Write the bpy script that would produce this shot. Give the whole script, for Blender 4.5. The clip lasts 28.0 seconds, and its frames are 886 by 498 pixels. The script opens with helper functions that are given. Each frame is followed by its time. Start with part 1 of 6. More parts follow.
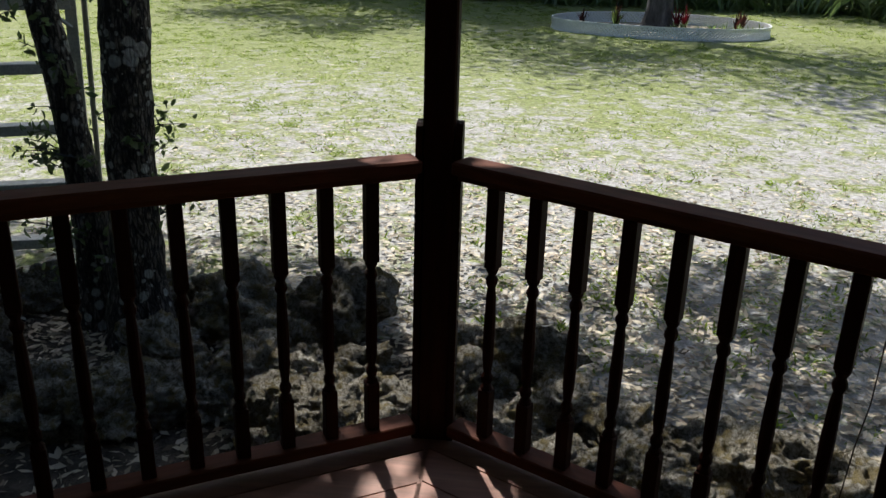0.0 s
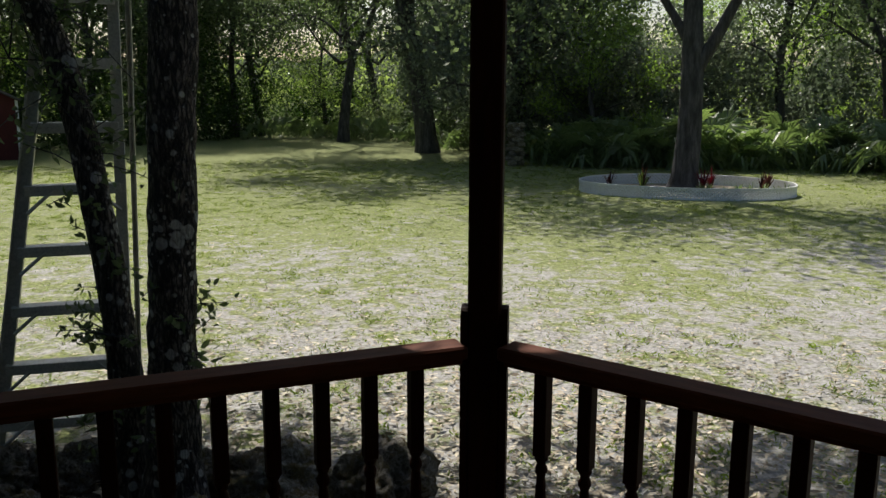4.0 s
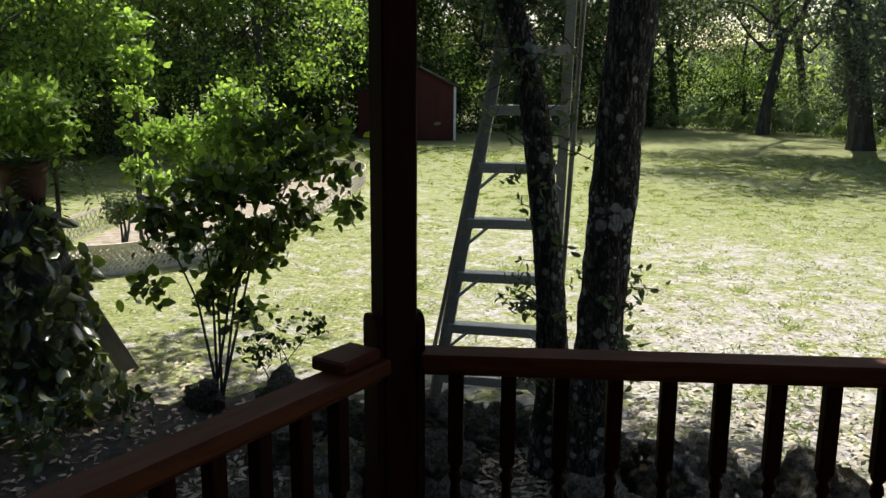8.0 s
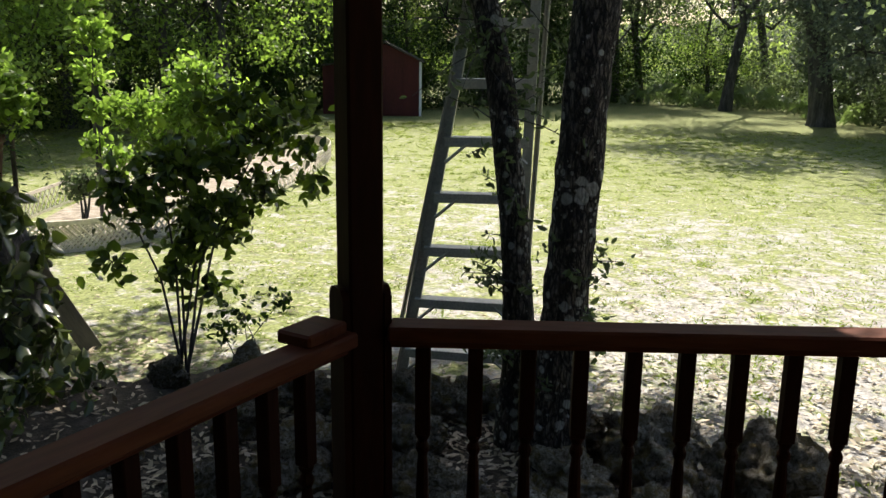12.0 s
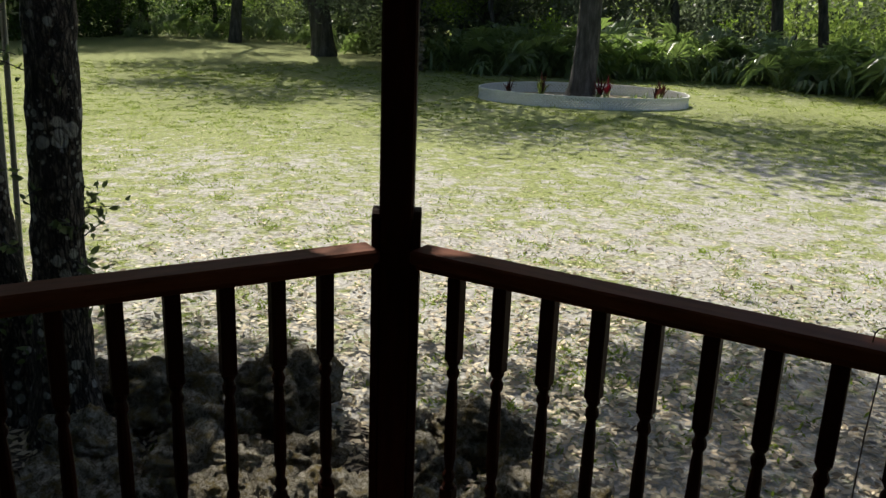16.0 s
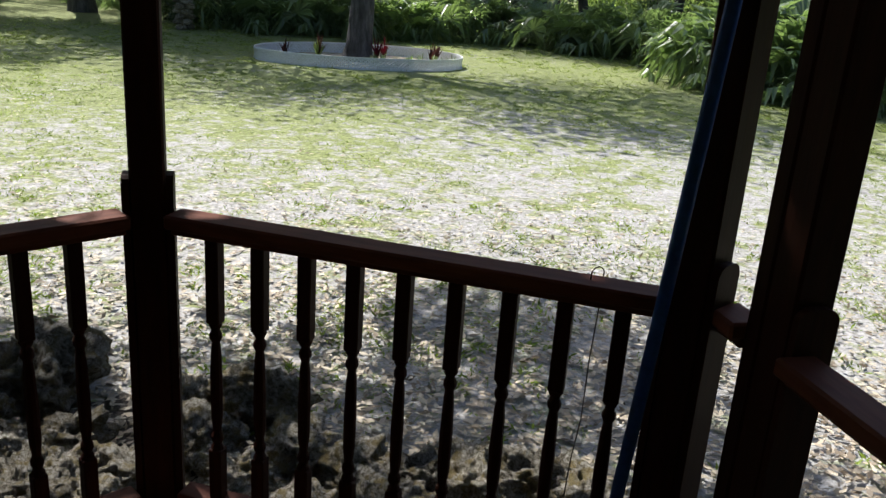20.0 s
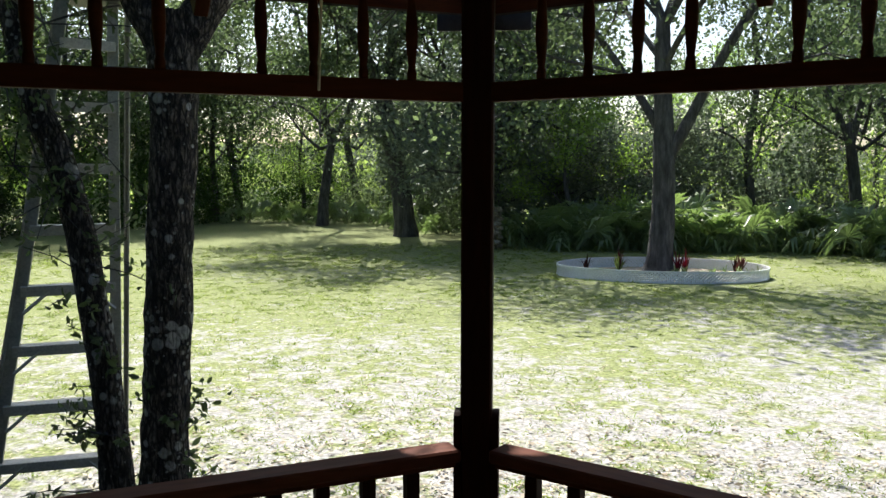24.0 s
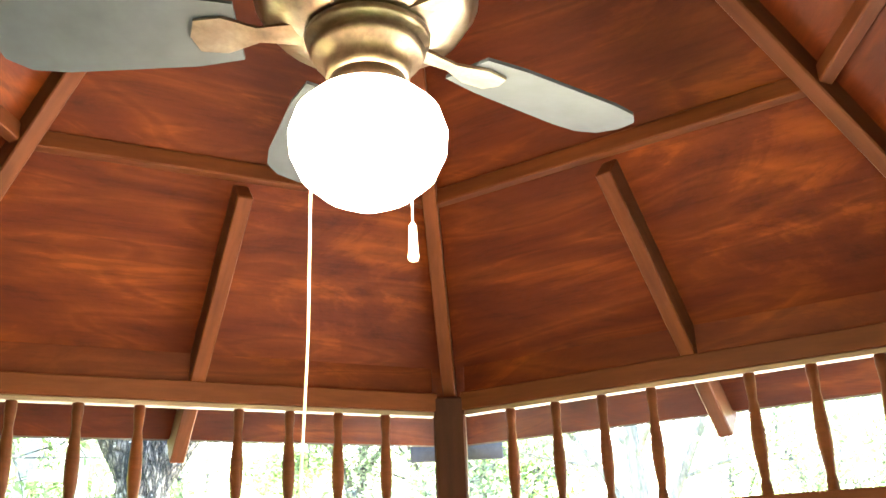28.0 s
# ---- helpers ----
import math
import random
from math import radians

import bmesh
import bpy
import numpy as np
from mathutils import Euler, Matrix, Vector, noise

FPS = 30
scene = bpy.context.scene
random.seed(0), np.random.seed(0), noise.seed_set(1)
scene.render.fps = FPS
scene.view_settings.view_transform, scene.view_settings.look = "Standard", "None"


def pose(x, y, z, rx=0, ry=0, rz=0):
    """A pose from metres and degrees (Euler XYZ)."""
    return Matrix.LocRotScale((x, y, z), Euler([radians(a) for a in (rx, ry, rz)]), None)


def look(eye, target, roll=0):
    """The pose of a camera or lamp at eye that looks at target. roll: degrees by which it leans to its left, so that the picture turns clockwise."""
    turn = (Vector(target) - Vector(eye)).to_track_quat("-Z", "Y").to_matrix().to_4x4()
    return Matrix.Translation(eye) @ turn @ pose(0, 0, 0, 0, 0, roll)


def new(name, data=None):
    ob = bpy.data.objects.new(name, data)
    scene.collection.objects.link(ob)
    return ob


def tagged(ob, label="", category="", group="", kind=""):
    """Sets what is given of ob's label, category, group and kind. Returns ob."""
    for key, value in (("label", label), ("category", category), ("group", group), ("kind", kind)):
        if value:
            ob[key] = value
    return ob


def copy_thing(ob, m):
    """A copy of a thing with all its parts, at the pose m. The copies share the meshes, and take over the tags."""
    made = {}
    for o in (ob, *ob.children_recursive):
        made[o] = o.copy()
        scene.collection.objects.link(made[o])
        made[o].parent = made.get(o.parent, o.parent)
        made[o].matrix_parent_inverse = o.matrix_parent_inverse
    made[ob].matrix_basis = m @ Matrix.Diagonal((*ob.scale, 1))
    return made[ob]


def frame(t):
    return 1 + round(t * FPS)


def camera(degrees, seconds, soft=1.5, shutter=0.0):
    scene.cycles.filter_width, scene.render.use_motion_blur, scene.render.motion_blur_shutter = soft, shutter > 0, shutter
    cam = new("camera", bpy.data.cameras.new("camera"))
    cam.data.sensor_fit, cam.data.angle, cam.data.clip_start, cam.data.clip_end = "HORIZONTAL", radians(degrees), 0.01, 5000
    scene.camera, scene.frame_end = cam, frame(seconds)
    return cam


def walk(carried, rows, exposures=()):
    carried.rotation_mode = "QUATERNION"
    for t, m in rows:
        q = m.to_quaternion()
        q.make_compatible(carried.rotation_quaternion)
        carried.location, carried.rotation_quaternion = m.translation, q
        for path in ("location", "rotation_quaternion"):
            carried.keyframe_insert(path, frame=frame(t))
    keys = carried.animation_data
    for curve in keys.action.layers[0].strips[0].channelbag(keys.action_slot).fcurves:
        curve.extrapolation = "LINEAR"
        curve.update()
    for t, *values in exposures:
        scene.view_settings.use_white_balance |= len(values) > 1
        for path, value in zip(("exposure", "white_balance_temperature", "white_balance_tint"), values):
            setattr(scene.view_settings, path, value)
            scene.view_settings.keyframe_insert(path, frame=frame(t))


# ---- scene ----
cam = camera(54.3, 28.0)

PATH = [
    (0, (0.345, -0.863, 1.534), (0.088, 0.983, 0.807), 1.6),
    (0.5, (0.347, -0.867, 1.552), (0.182, 1.013, 0.888), 1.9),
    (1, (0.342, -0.829, 1.558), (0.211, 1.072, 0.949), 1.2),
    (1.5, (0.343, -0.84, 1.578), (0.173, 1.078, 1.038), 0.6),
    (2, (0.329, -0.804, 1.578), (0.131, 1.133, 1.123), 0.5),
    (2.5, (0.325, -0.802, 1.583), (0.097, 1.142, 1.166), -0.2),
    (4.5, (0.28, -0.832, 1.601), (-0.161, 1.082, 1.224), 0.6),
    (5, (0.254, -0.827, 1.598), (-0.318, 1.047, 1.2), 0.6),
    (5.5, (0.226, -0.826, 1.594), (-0.48, 0.999, 1.183), 0.6),
    (6, (0.2, -0.843, 1.59), (-0.621, 0.93, 1.167), 1.4),
    (6.5, (0.186, -0.859, 1.589), (-0.746, 0.86, 1.164), 1.1),
    (7, (0.159, -0.849, 1.581), (-0.852, 0.825, 1.163), 1),
    (7.5, (0.149, -0.857, 1.583), (-0.938, 0.772, 1.175), 0.9),
    (8, (0.148, -0.876, 1.582), (-1.021, 0.694, 1.176), 0.4),
    (8.5, (0.133, -0.882, 1.58), (-1.095, 0.645, 1.18), 0.2),
    (9, (0.125, -0.892, 1.582), (-1.156, 0.59, 1.183), -0),
    (9.5, (0.117, -0.901, 1.581), (-1.197, 0.555, 1.186), 0),
    (10, (0.112, -0.907, 1.576), (-1.237, 0.508, 1.158), 0.3),
    (10.5, (0.122, -0.909, 1.576), (-1.234, 0.493, 1.132), 0.1),
    (11, (0.125, -0.892, 1.574), (-1.143, 0.588, 1.126), 0.1),
    (11.5, (0.131, -0.878, 1.569), (-1.045, 0.674, 1.113), 0.8),
    (13.5, (0.223, -0.808, 1.573), (-0.606, 0.952, 1.108), 0.6),
    (14, (0.259, -0.764, 1.577), (-0.449, 1.046, 1.103), 2.3),
    (14.5, (0.262, -0.726, 1.569), (-0.316, 1.126, 1.084), 1.5),
    (15, (0.246, -0.712, 1.564), (-0.173, 1.171, 1.036), 0.9),
    (15.5, (0.246, -0.715, 1.561), (-0.026, 1.183, 0.992), 1),
    (16, (0.251, -0.756, 1.563), (0.148, 1.155, 0.983), 2.1),
    (16.5, (0.263, -0.784, 1.568), (0.325, 1.136, 1.009), 2.7),
    (17, (0.273, -0.781, 1.565), (0.447, 1.134, 1.017), 3.7),
    (17.5, (0.289, -0.786, 1.568), (0.504, 1.124, 1.018), 3),
    (18, (0.307, -0.792, 1.569), (0.602, 1.109, 1.02), 3.4),
    (18.5, (0.319, -0.782, 1.57), (0.679, 1.103, 1.007), 3.7),
    (19, (0.335, -0.806, 1.573), (0.755, 1.056, 0.98), 4.5),
    (19.5, (0.336, -0.819, 1.577), (0.771, 1.035, 0.969), 4.7),
    (20, (0.329, -0.83, 1.579), (0.713, 1.027, 0.94), 4.1),
    (20.5, (0.316, -0.838, 1.582), (0.578, 1.028, 0.913), 4.1),
    (21, (0.303, -0.861, 1.589), (0.382, 1.019, 0.91), 3),
    (21.5, (0.287, -0.892, 1.611), (0.198, 1.001, 0.973), 2.8),
    (23.5, (0.279, -0.972, 1.693), (-0.033, 0.982, 1.4), 0.8),
    (24, (0.281, -0.976, 1.704), (-0.021, 0.988, 1.511), 0.05),
    (24.5, (0.284, -0.967, 1.704), (0.021, 1.009, 1.622), -0.3),
    (25, (0.288, -0.966, 1.703), (0.09, 1.01, 1.762), -1.0),
    (25.5, (0.287, -0.968, 1.715), (0.122, 1.005, 1.869), -0.98),
    (26, (0.289, -0.974, 1.728), (0.137, 0.988, 1.988), -1.53),
    (26.5, (0.287, -0.985, 1.748), (0.144, 0.966, 2.114), -1.95),
    (27, (0.281, -0.998, 1.77), (0.112, 0.935, 2.239), -2.19),
    (27.5, (0.281, -1.011, 1.79), (0.076, 0.891, 2.363), -1.95),
    (28, (0.283, -1.022, 1.807), (0.075, 0.838, 2.495), -2.32),
]
EXPOSURES = [(0, 0.6, 6300, 10), (1, 0.3, 6350, 10), (2.5, 0.18, 6500, 10), (4.5, 0.25, 6700, 10), (8, 0.85, 6750, 11), (11.5, 1.1, 6850, 12), (14, 0.75, 7300, 7), (15.5, 0.5, 7100, 7), (17, 0.55, 6800, 10), (20.5, 0.9, 6200, 12),
             (21.5, 1.0, 6250, 12), (23.5, 0.95, 6350, 10), (24, 1.1, 6350, 10), (25, 2.3, 6500, 10), (26, 3.55, 6400, 12), (26.5, 5.0, 6500, 10), (27, 6.85, 6500, 10), (28, 6.9, 6500, 10)]
walk(cam, [(t, look(eye, target, roll)) for t, eye, target, roll in PATH], EXPOSURES)

# ---- world, sun, lamp ----
SUN_AZ, SUN_EL = math.atan2(-0.42, 0.906), radians(52)     # azimuth from +y towards +x
SUN_DIR = Vector((math.sin(SUN_AZ) * math.cos(SUN_EL), math.cos(SUN_AZ) * math.cos(SUN_EL), math.sin(SUN_EL)))
world = bpy.data.worlds.new("world")
scene.world = world
world.use_nodes = True
wn = world.node_tree.nodes
sky = wn.new("ShaderNodeTexSky")
sky.sky_type = "NISHITA"
sky.sun_disc = False
sky.sun_elevation = SUN_EL
sky.sun_rotation = SUN_AZ
sky.dust_density = 2.0
wn["Background"].inputs["Strength"].default_value = 0.10
world.node_tree.links.new(sky.outputs["Color"], wn["Background"].inputs["Color"])
sun_data = bpy.data.lights.new("sun", "SUN")
sun_data.energy = 5.0
sun_data.angle = radians(0.53)
sun_data.color = (1.0, 0.96, 0.88)
sun = new("sun", sun_data)
sun.matrix_world = look(SUN_DIR * 60, (0, 0, 0))

G = -0.42          # ground level below the deck
R = 1.40           # gazebo: centre to post
HOUSE = pose(0.075, 0.054, 0, 0, 0, 2.78)     # the gazebo's place


def fall(x, y):
    """Level of the lawn, which drops gently away from the gazebo."""
    return G + np.interp(np.hypot(x, y), (4.0, 20.0), (0.0, -0.50))


# ---- materials ----
def material(name, rough=0.7, metal=0.0):
    m = bpy.data.materials.new(name)
    m.use_nodes = True
    b = m.node_tree.nodes["Principled BSDF"]
    b.inputs["Roughness"].default_value = rough
    b.inputs["Metallic"].default_value = metal
    return m, m.node_tree.nodes, m.node_tree.links, b


def ramp_node(nodes, stops):
    r = nodes.new("ShaderNodeValToRGB")
    e = r.color_ramp.elements
    while len(e) > 1:
        e.remove(e[-1])
    e[0].position, e[0].color = stops[0][0], (*stops[0][1], 1)
    for p, c in stops[1:]:
        k = e.new(p)
        k.color = (*c, 1)
    return r


def noise_node(nodes, links, scale, detail=4.0, rough=0.55, distort=0.0, coord="Object", stretch=(1, 1, 1)):
    tc = nodes.new("ShaderNodeTexCoord")
    mp = nodes.new("ShaderNodeMapping")
    mp.inputs["Scale"].default_value = stretch
    n = nodes.new("ShaderNodeTexNoise")
    n.inputs["Scale"].default_value = scale
    n.inputs["Detail"].default_value = detail
    n.inputs["Roughness"].default_value = rough
    n.inputs["Distortion"].default_value = distort
    links.new(tc.outputs[coord], mp.inputs["Vector"])
    links.new(mp.outputs["Vector"], n.inputs["Vector"])
    return n


def bump_to(nodes, links, bsdf, source, strength=0.3, dist=0.01):
    b = nodes.new("ShaderNodeBump")
    b.inputs["Strength"].default_value = strength
    b.inputs["Distance"].default_value = dist
    links.new(source, b.inputs["Height"])
    links.new(b.outputs["Normal"], bsdf.inputs["Normal"])


def mix_rgb(nodes, links, fac, a, b, mode="MIX"):
    m = nodes.new("ShaderNodeMix")
    m.data_type = "RGBA"
    m.blend_type = mode
    for k, v in ((0, fac), (6, a), (7, b)):
        if hasattr(v, "links"):
            links.new(v, m.inputs[k])
        else:
            m.inputs[k].default_value = v if k == 0 else (*v, 1)
    return m.outputs[2]


def mottled(name, stops, scale=8.0, rough=0.7, metal=0.0, fine=60.0, bump=0.3, stretch=(1, 1, 1), distort=0.0, dist=0.008, vary=0.0, shine=0.5):
    """Colour ramp over a coarse noise, darkened a little by a fine one, with relief."""
    m, n, l, b = material(name, rough, metal)
    b.inputs["Specular IOR Level"].default_value = shine
    coarse = noise_node(n, l, scale, 5, 0.6, distort, stretch=stretch)
    small = noise_node(n, l, fine, 3, 0.6, stretch=stretch)
    r = ramp_node(n, stops)
    l.new(coarse.outputs["Fac"], r.inputs["Fac"])
    g = ramp_node(n, ((0.3, (0.72, 0.72, 0.72)), (0.7, (1.12, 1.12, 1.12))))
    l.new(small.outputs["Fac"], g.inputs["Fac"])
    c = mix_rgb(n, l, 1.0, r.outputs["Color"], g.outputs["Color"], "MULTIPLY")
    if vary:
        oi = n.new("ShaderNodeObjectInfo")
        h = ramp_node(n, ((0, (1 - vary,) * 3), (1, (1 + vary,) * 3)))
        l.new(oi.outputs["Random"], h.inputs["Fac"])
        c = mix_rgb(n, l, 1.0, c, h.outputs["Color"], "MULTIPLY")
    l.new(c, b.inputs["Base Color"])
    bump_to(n, l, b, small.outputs["Fac"], bump, dist)
    return m


def leaf_material(name, dark, light, glow, rough=0.45, share=0.4, shine=0.25):
    """Leaf: glossy face, light passing through; varied leaf by leaf."""
    m, n, l, b = material(name, rough)
    b.inputs["Specular IOR Level"].default_value = shine
    geo = n.new("ShaderNodeNewGeometry")
    r = ramp_node(n, ((0.0, dark), (0.6, light), (1.0, tuple(min(1, 1.35 * v) for v in light))))
    l.new(geo.outputs["Random Per Island"], r.inputs["Fac"])
    big = noise_node(n, l, 0.35, 2)
    s = ramp_node(n, ((0.3, (0.7, 0.75, 0.7)), (0.7, (1.2, 1.15, 1.1))))
    l.new(big.outputs["Fac"], s.inputs["Fac"])
    c = mix_rgb(n, l, 1.0, r.outputs["Color"], s.outputs["Color"], "MULTIPLY")
    l.new(c, b.inputs["Base Color"])
    t = n.new("ShaderNodeBsdfTranslucent")
    tc = mix_rgb(n, l, 1.0, c, glow, "MULTIPLY")
    l.new(tc, t.inputs["Color"])
    mx = n.new("ShaderNodeMixShader")
    mx.inputs[0].default_value = share
    l.new(b.outputs[0], mx.inputs[1])
    l.new(t.outputs[0], mx.inputs[2])
    l.new(mx.outputs[0], n["Material Output"].inputs["Surface"])
    return m


# same stain as the rails, darkened to stand in for shade under the roof
STAIN = mottled("shade_dark_stained_wood", ((0.25, (0.01688, 0.00366, 0.00169)), (0.55, (0.03094, 0.00703, 0.00309)), (0.8, (0.04781, 0.01294, 0.00562))),
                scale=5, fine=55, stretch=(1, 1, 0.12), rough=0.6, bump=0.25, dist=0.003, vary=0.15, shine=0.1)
# lighter copy of the stain for rails, whose tops catch daylight
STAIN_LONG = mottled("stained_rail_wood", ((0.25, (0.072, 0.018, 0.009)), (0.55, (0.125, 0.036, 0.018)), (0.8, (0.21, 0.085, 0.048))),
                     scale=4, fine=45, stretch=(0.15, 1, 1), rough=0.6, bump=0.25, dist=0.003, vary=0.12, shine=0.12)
DECKWOOD = mottled("worn_deck_boards", ((0.25, (0.16, 0.065, 0.04)), (0.55, (0.26, 0.115, 0.075)), (0.8, (0.36, 0.18, 0.125))),
                   scale=4, fine=40, stretch=(0.12, 1, 1), rough=0.6, bump=0.3, dist=0.004, vary=0.15)
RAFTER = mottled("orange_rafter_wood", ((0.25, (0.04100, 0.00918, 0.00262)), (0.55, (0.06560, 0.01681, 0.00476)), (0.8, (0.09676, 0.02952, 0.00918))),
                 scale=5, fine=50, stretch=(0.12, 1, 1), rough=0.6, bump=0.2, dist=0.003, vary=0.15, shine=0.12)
PALE = mottled("pale_pine", ((0.3, (0.125, 0.078, 0.048)), (0.7, (0.18, 0.12, 0.078))), scale=6, fine=50, stretch=(0.15, 1, 1), rough=0.6, bump=0.2)


def plywood():
    """Rotary-cut sheet: long flame-shaped rings, dark streaks, knots, blotchy stain."""
    m, n, l, b = material("stained_plywood", 0.6)
    b.inputs["Specular IOR Level"].default_value = 0.12
    tc0 = n.new("ShaderNodeTexCoord")
    mp0 = n.new("ShaderNodeMapping")
    mp0.inputs["Scale"].default_value = (0.30, 1.35, 1.35)
    oi = n.new("ShaderNodeObjectInfo")
    shift = n.new("ShaderNodeMath")
    shift.operation = "MULTIPLY"
    shift.inputs[1].default_value = 37.0
    l.new(oi.outputs["Random"], shift.inputs[0])
    l.new(shift.outputs[0], mp0.inputs["Location"])
    l.new(tc0.outputs["Object"], mp0.inputs["Vector"])
    field = n.new("ShaderNodeTexNoise")
    field.inputs["Scale"].default_value = 2.6
    field.inputs["Detail"].default_value = 2.5
    field.inputs["Roughness"].default_value = 0.45
    field.inputs["Distortion"].default_value = 0.35
    l.new(mp0.outputs["Vector"], field.inputs["Vector"])
    turns = n.new("ShaderNodeMath")
    turns.operation = "MULTIPLY"
    turns.inputs[1].default_value = 40.0
    l.new(field.outputs["Fac"], turns.inputs[0])
    rings = n.new("ShaderNodeMath")
    rings.operation = "SINE"
    l.new(turns.outputs[0], rings.inputs[0])
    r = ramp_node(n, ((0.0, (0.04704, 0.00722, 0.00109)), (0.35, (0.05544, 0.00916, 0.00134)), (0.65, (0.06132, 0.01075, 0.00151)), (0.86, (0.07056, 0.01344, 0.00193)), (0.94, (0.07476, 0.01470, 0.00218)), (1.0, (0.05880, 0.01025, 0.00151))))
    span = n.new("ShaderNodeMapRange")
    span.inputs["From Min"].default_value = -1.0
    l.new(rings.outputs[0], span.inputs["Value"])
    l.new(span.outputs[0], r.inputs["Fac"])
    fine = noise_node(n, l, 34, 6, 0.72, stretch=(0.16, 1.5, 1.5))
    g = ramp_node(n, ((0.3, (0.70, 0.66, 0.64)), (0.5, (1.0, 1.0, 1.0)), (0.72, (1.15, 1.17, 1.18))))
    l.new(fine.outputs["Fac"], g.inputs["Fac"])
    c = mix_rgb(n, l, 1.0, r.outputs["Color"], g.outputs["Color"], "MULTIPLY")
    blot = noise_node(n, l, 4.6, 6, 0.66, 1.5, stretch=(0.36, 1.0, 1.0))
    h = ramp_node(n, ((0.30, (0.40, 0.34, 0.32)), (0.42, (0.80, 0.76, 0.76)), (0.53, (1.0, 0.97, 0.97)), (0.58, (1.35, 1.5, 1.35)), (0.68, (1.55, 1.8, 1.5))))
    l.new(blot.outputs["Fac"], h.inputs["Fac"])
    c = mix_rgb(n, l, 1.0, c, h.outputs["Color"], "MULTIPLY")
    # dark knots with a ring round them
    tc = n.new("ShaderNodeTexCoord")
    mp = n.new("ShaderNodeMapping")
    mp.inputs["Scale"].default_value = (2.0, 3.0, 3.0)
    l.new(tc.outputs["Object"], mp.inputs["Vector"])
    v = n.new("ShaderNodeTexVoronoi")
    v.inputs["Scale"].default_value = 0.8
    l.new(mp.outputs["Vector"], v.inputs["Vector"])
    k = ramp_node(n, ((0.0, (0.07, 0.06, 0.06)), (0.035, (0.16, 0.13, 0.12)), (0.05, (0.7, 0.6, 0.55)), (0.075, (0.42, 0.36, 0.34)), (0.16, (1, 1, 1))))
    l.new(v.outputs["Distance"], k.inputs["Fac"])
    c = mix_rgb(n, l, 0.9, c, k.outputs["Color"], "MULTIPLY")
    l.new(c, b.inputs["Base Color"])
    bump_to(n, l, b, fine.outputs["Fac"], 0.15, 0.003)
    return m


PLY = plywood()
SHINGLE = mottled("roof_shingle", ((0.3, (0.05, 0.045, 0.04)), (0.7, (0.1, 0.09, 0.08))), scale=9, rough=0.9)
BARK = mottled("grey_brown_bark", ((0.3, (0.026, 0.025, 0.026)), (0.5, (0.068, 0.066, 0.068)), (0.7, (0.14, 0.137, 0.14))), scale=9, fine=38, stretch=(1, 1, 0.22), rough=0.9, bump=1.0, dist=0.03)


def lichen_bark():
    """Dark furrowed bark with pale crusty lichen patches in clusters."""
    m, n, l, b = material("bark_with_lichen", 0.95)
    coarse = noise_node(n, l, 34, 6, 0.74, 0.9, stretch=(1, 1, 0.27))
    r = ramp_node(n, ((0.40, (0.010, 0.008, 0.007)), (0.47, (0.042, 0.034, 0.028)), (0.54, (0.125, 0.104, 0.088)), (0.68, (0.26, 0.225, 0.195))))
    l.new(coarse.outputs["Fac"], r.inputs["Fac"])
    tc = n.new("ShaderNodeTexCoord")
    wob = noise_node(n, l, 24, 4, 0.7)
    add = n.new("ShaderNodeMixRGB")
    add.inputs[0].default_value = 0.022
    l.new(tc.outputs["Object"], add.inputs[1])
    l.new(wob.outputs["Color"], add.inputs[2])
    where = noise_node(n, l, 4.5, 3, 0.6)
    total = None
    for sc, cut in ((13.0, 0.25), (27.0, 0.17)):
        v = n.new("ShaderNodeTexVoronoi")
        v.inputs["Scale"].default_value = sc
        l.new(add.outputs[0], v.inputs["Vector"])
        # patch size follows the cluster noise, so patches differ
        sz = n.new("ShaderNodeMath")
        sz.operation = "MULTIPLY_ADD"
        sz.inputs[1].default_value = -1.25
        sz.inputs[2].default_value = 0.66
        l.new(where.outputs["Fac"], sz.inputs[0])
        sm = n.new("ShaderNodeMath")
        sm.operation = "ADD"
        l.new(v.outputs["Distance"], sm.inputs[0])
        l.new(sz.outputs[0], sm.inputs[1])
        spot = ramp_node(n, ((cut - 0.05, (1, 1, 1)), (cut + 0.03, (0, 0, 0))))
        l.new(sm.outputs[0], spot.inputs["Fac"])
        total = spot.outputs["Color"] if total is None else mix_rgb(n, l, 0.85, total, spot.outputs["Color"], "LIGHTEN")
    mott = ramp_node(n, ((0.3, (0.20, 0.20, 0.185)), (0.6, (0.42, 0.42, 0.39))))
    l.new(wob.outputs["Fac"], mott.inputs["Fac"])
    # long plates parted by dark fissures
    mp = n.new("ShaderNodeMapping")
    mp.inputs["Scale"].default_value = (1, 1, 0.24)
    l.new(add.outputs[0], mp.inputs["Vector"])
    plate = n.new("ShaderNodeTexVoronoi")
    plate.feature = "DISTANCE_TO_EDGE"
    plate.inputs["Scale"].default_value = 52.0
    l.new(mp.outputs[0], plate.inputs["Vector"])
    crack = ramp_node(n, ((0.03, (0.10, 0.09, 0.085)), (0.22, (1, 1, 1))))
    l.new(plate.outputs["Distance"], crack.inputs["Fac"])
    dark = mix_rgb(n, l, 0.9, r.outputs["Color"], crack.outputs["Color"], "MULTIPLY")
    c = mix_rgb(n, l, total, dark, mott.outputs["Color"])
    l.new(c, b.inputs["Base Color"])
    high = mix_rgb(n, l, 0.5, coarse.outputs["Fac"], crack.outputs["Color"])
    bump_to(n, l, b, high, 1.0, 0.03)
    return m


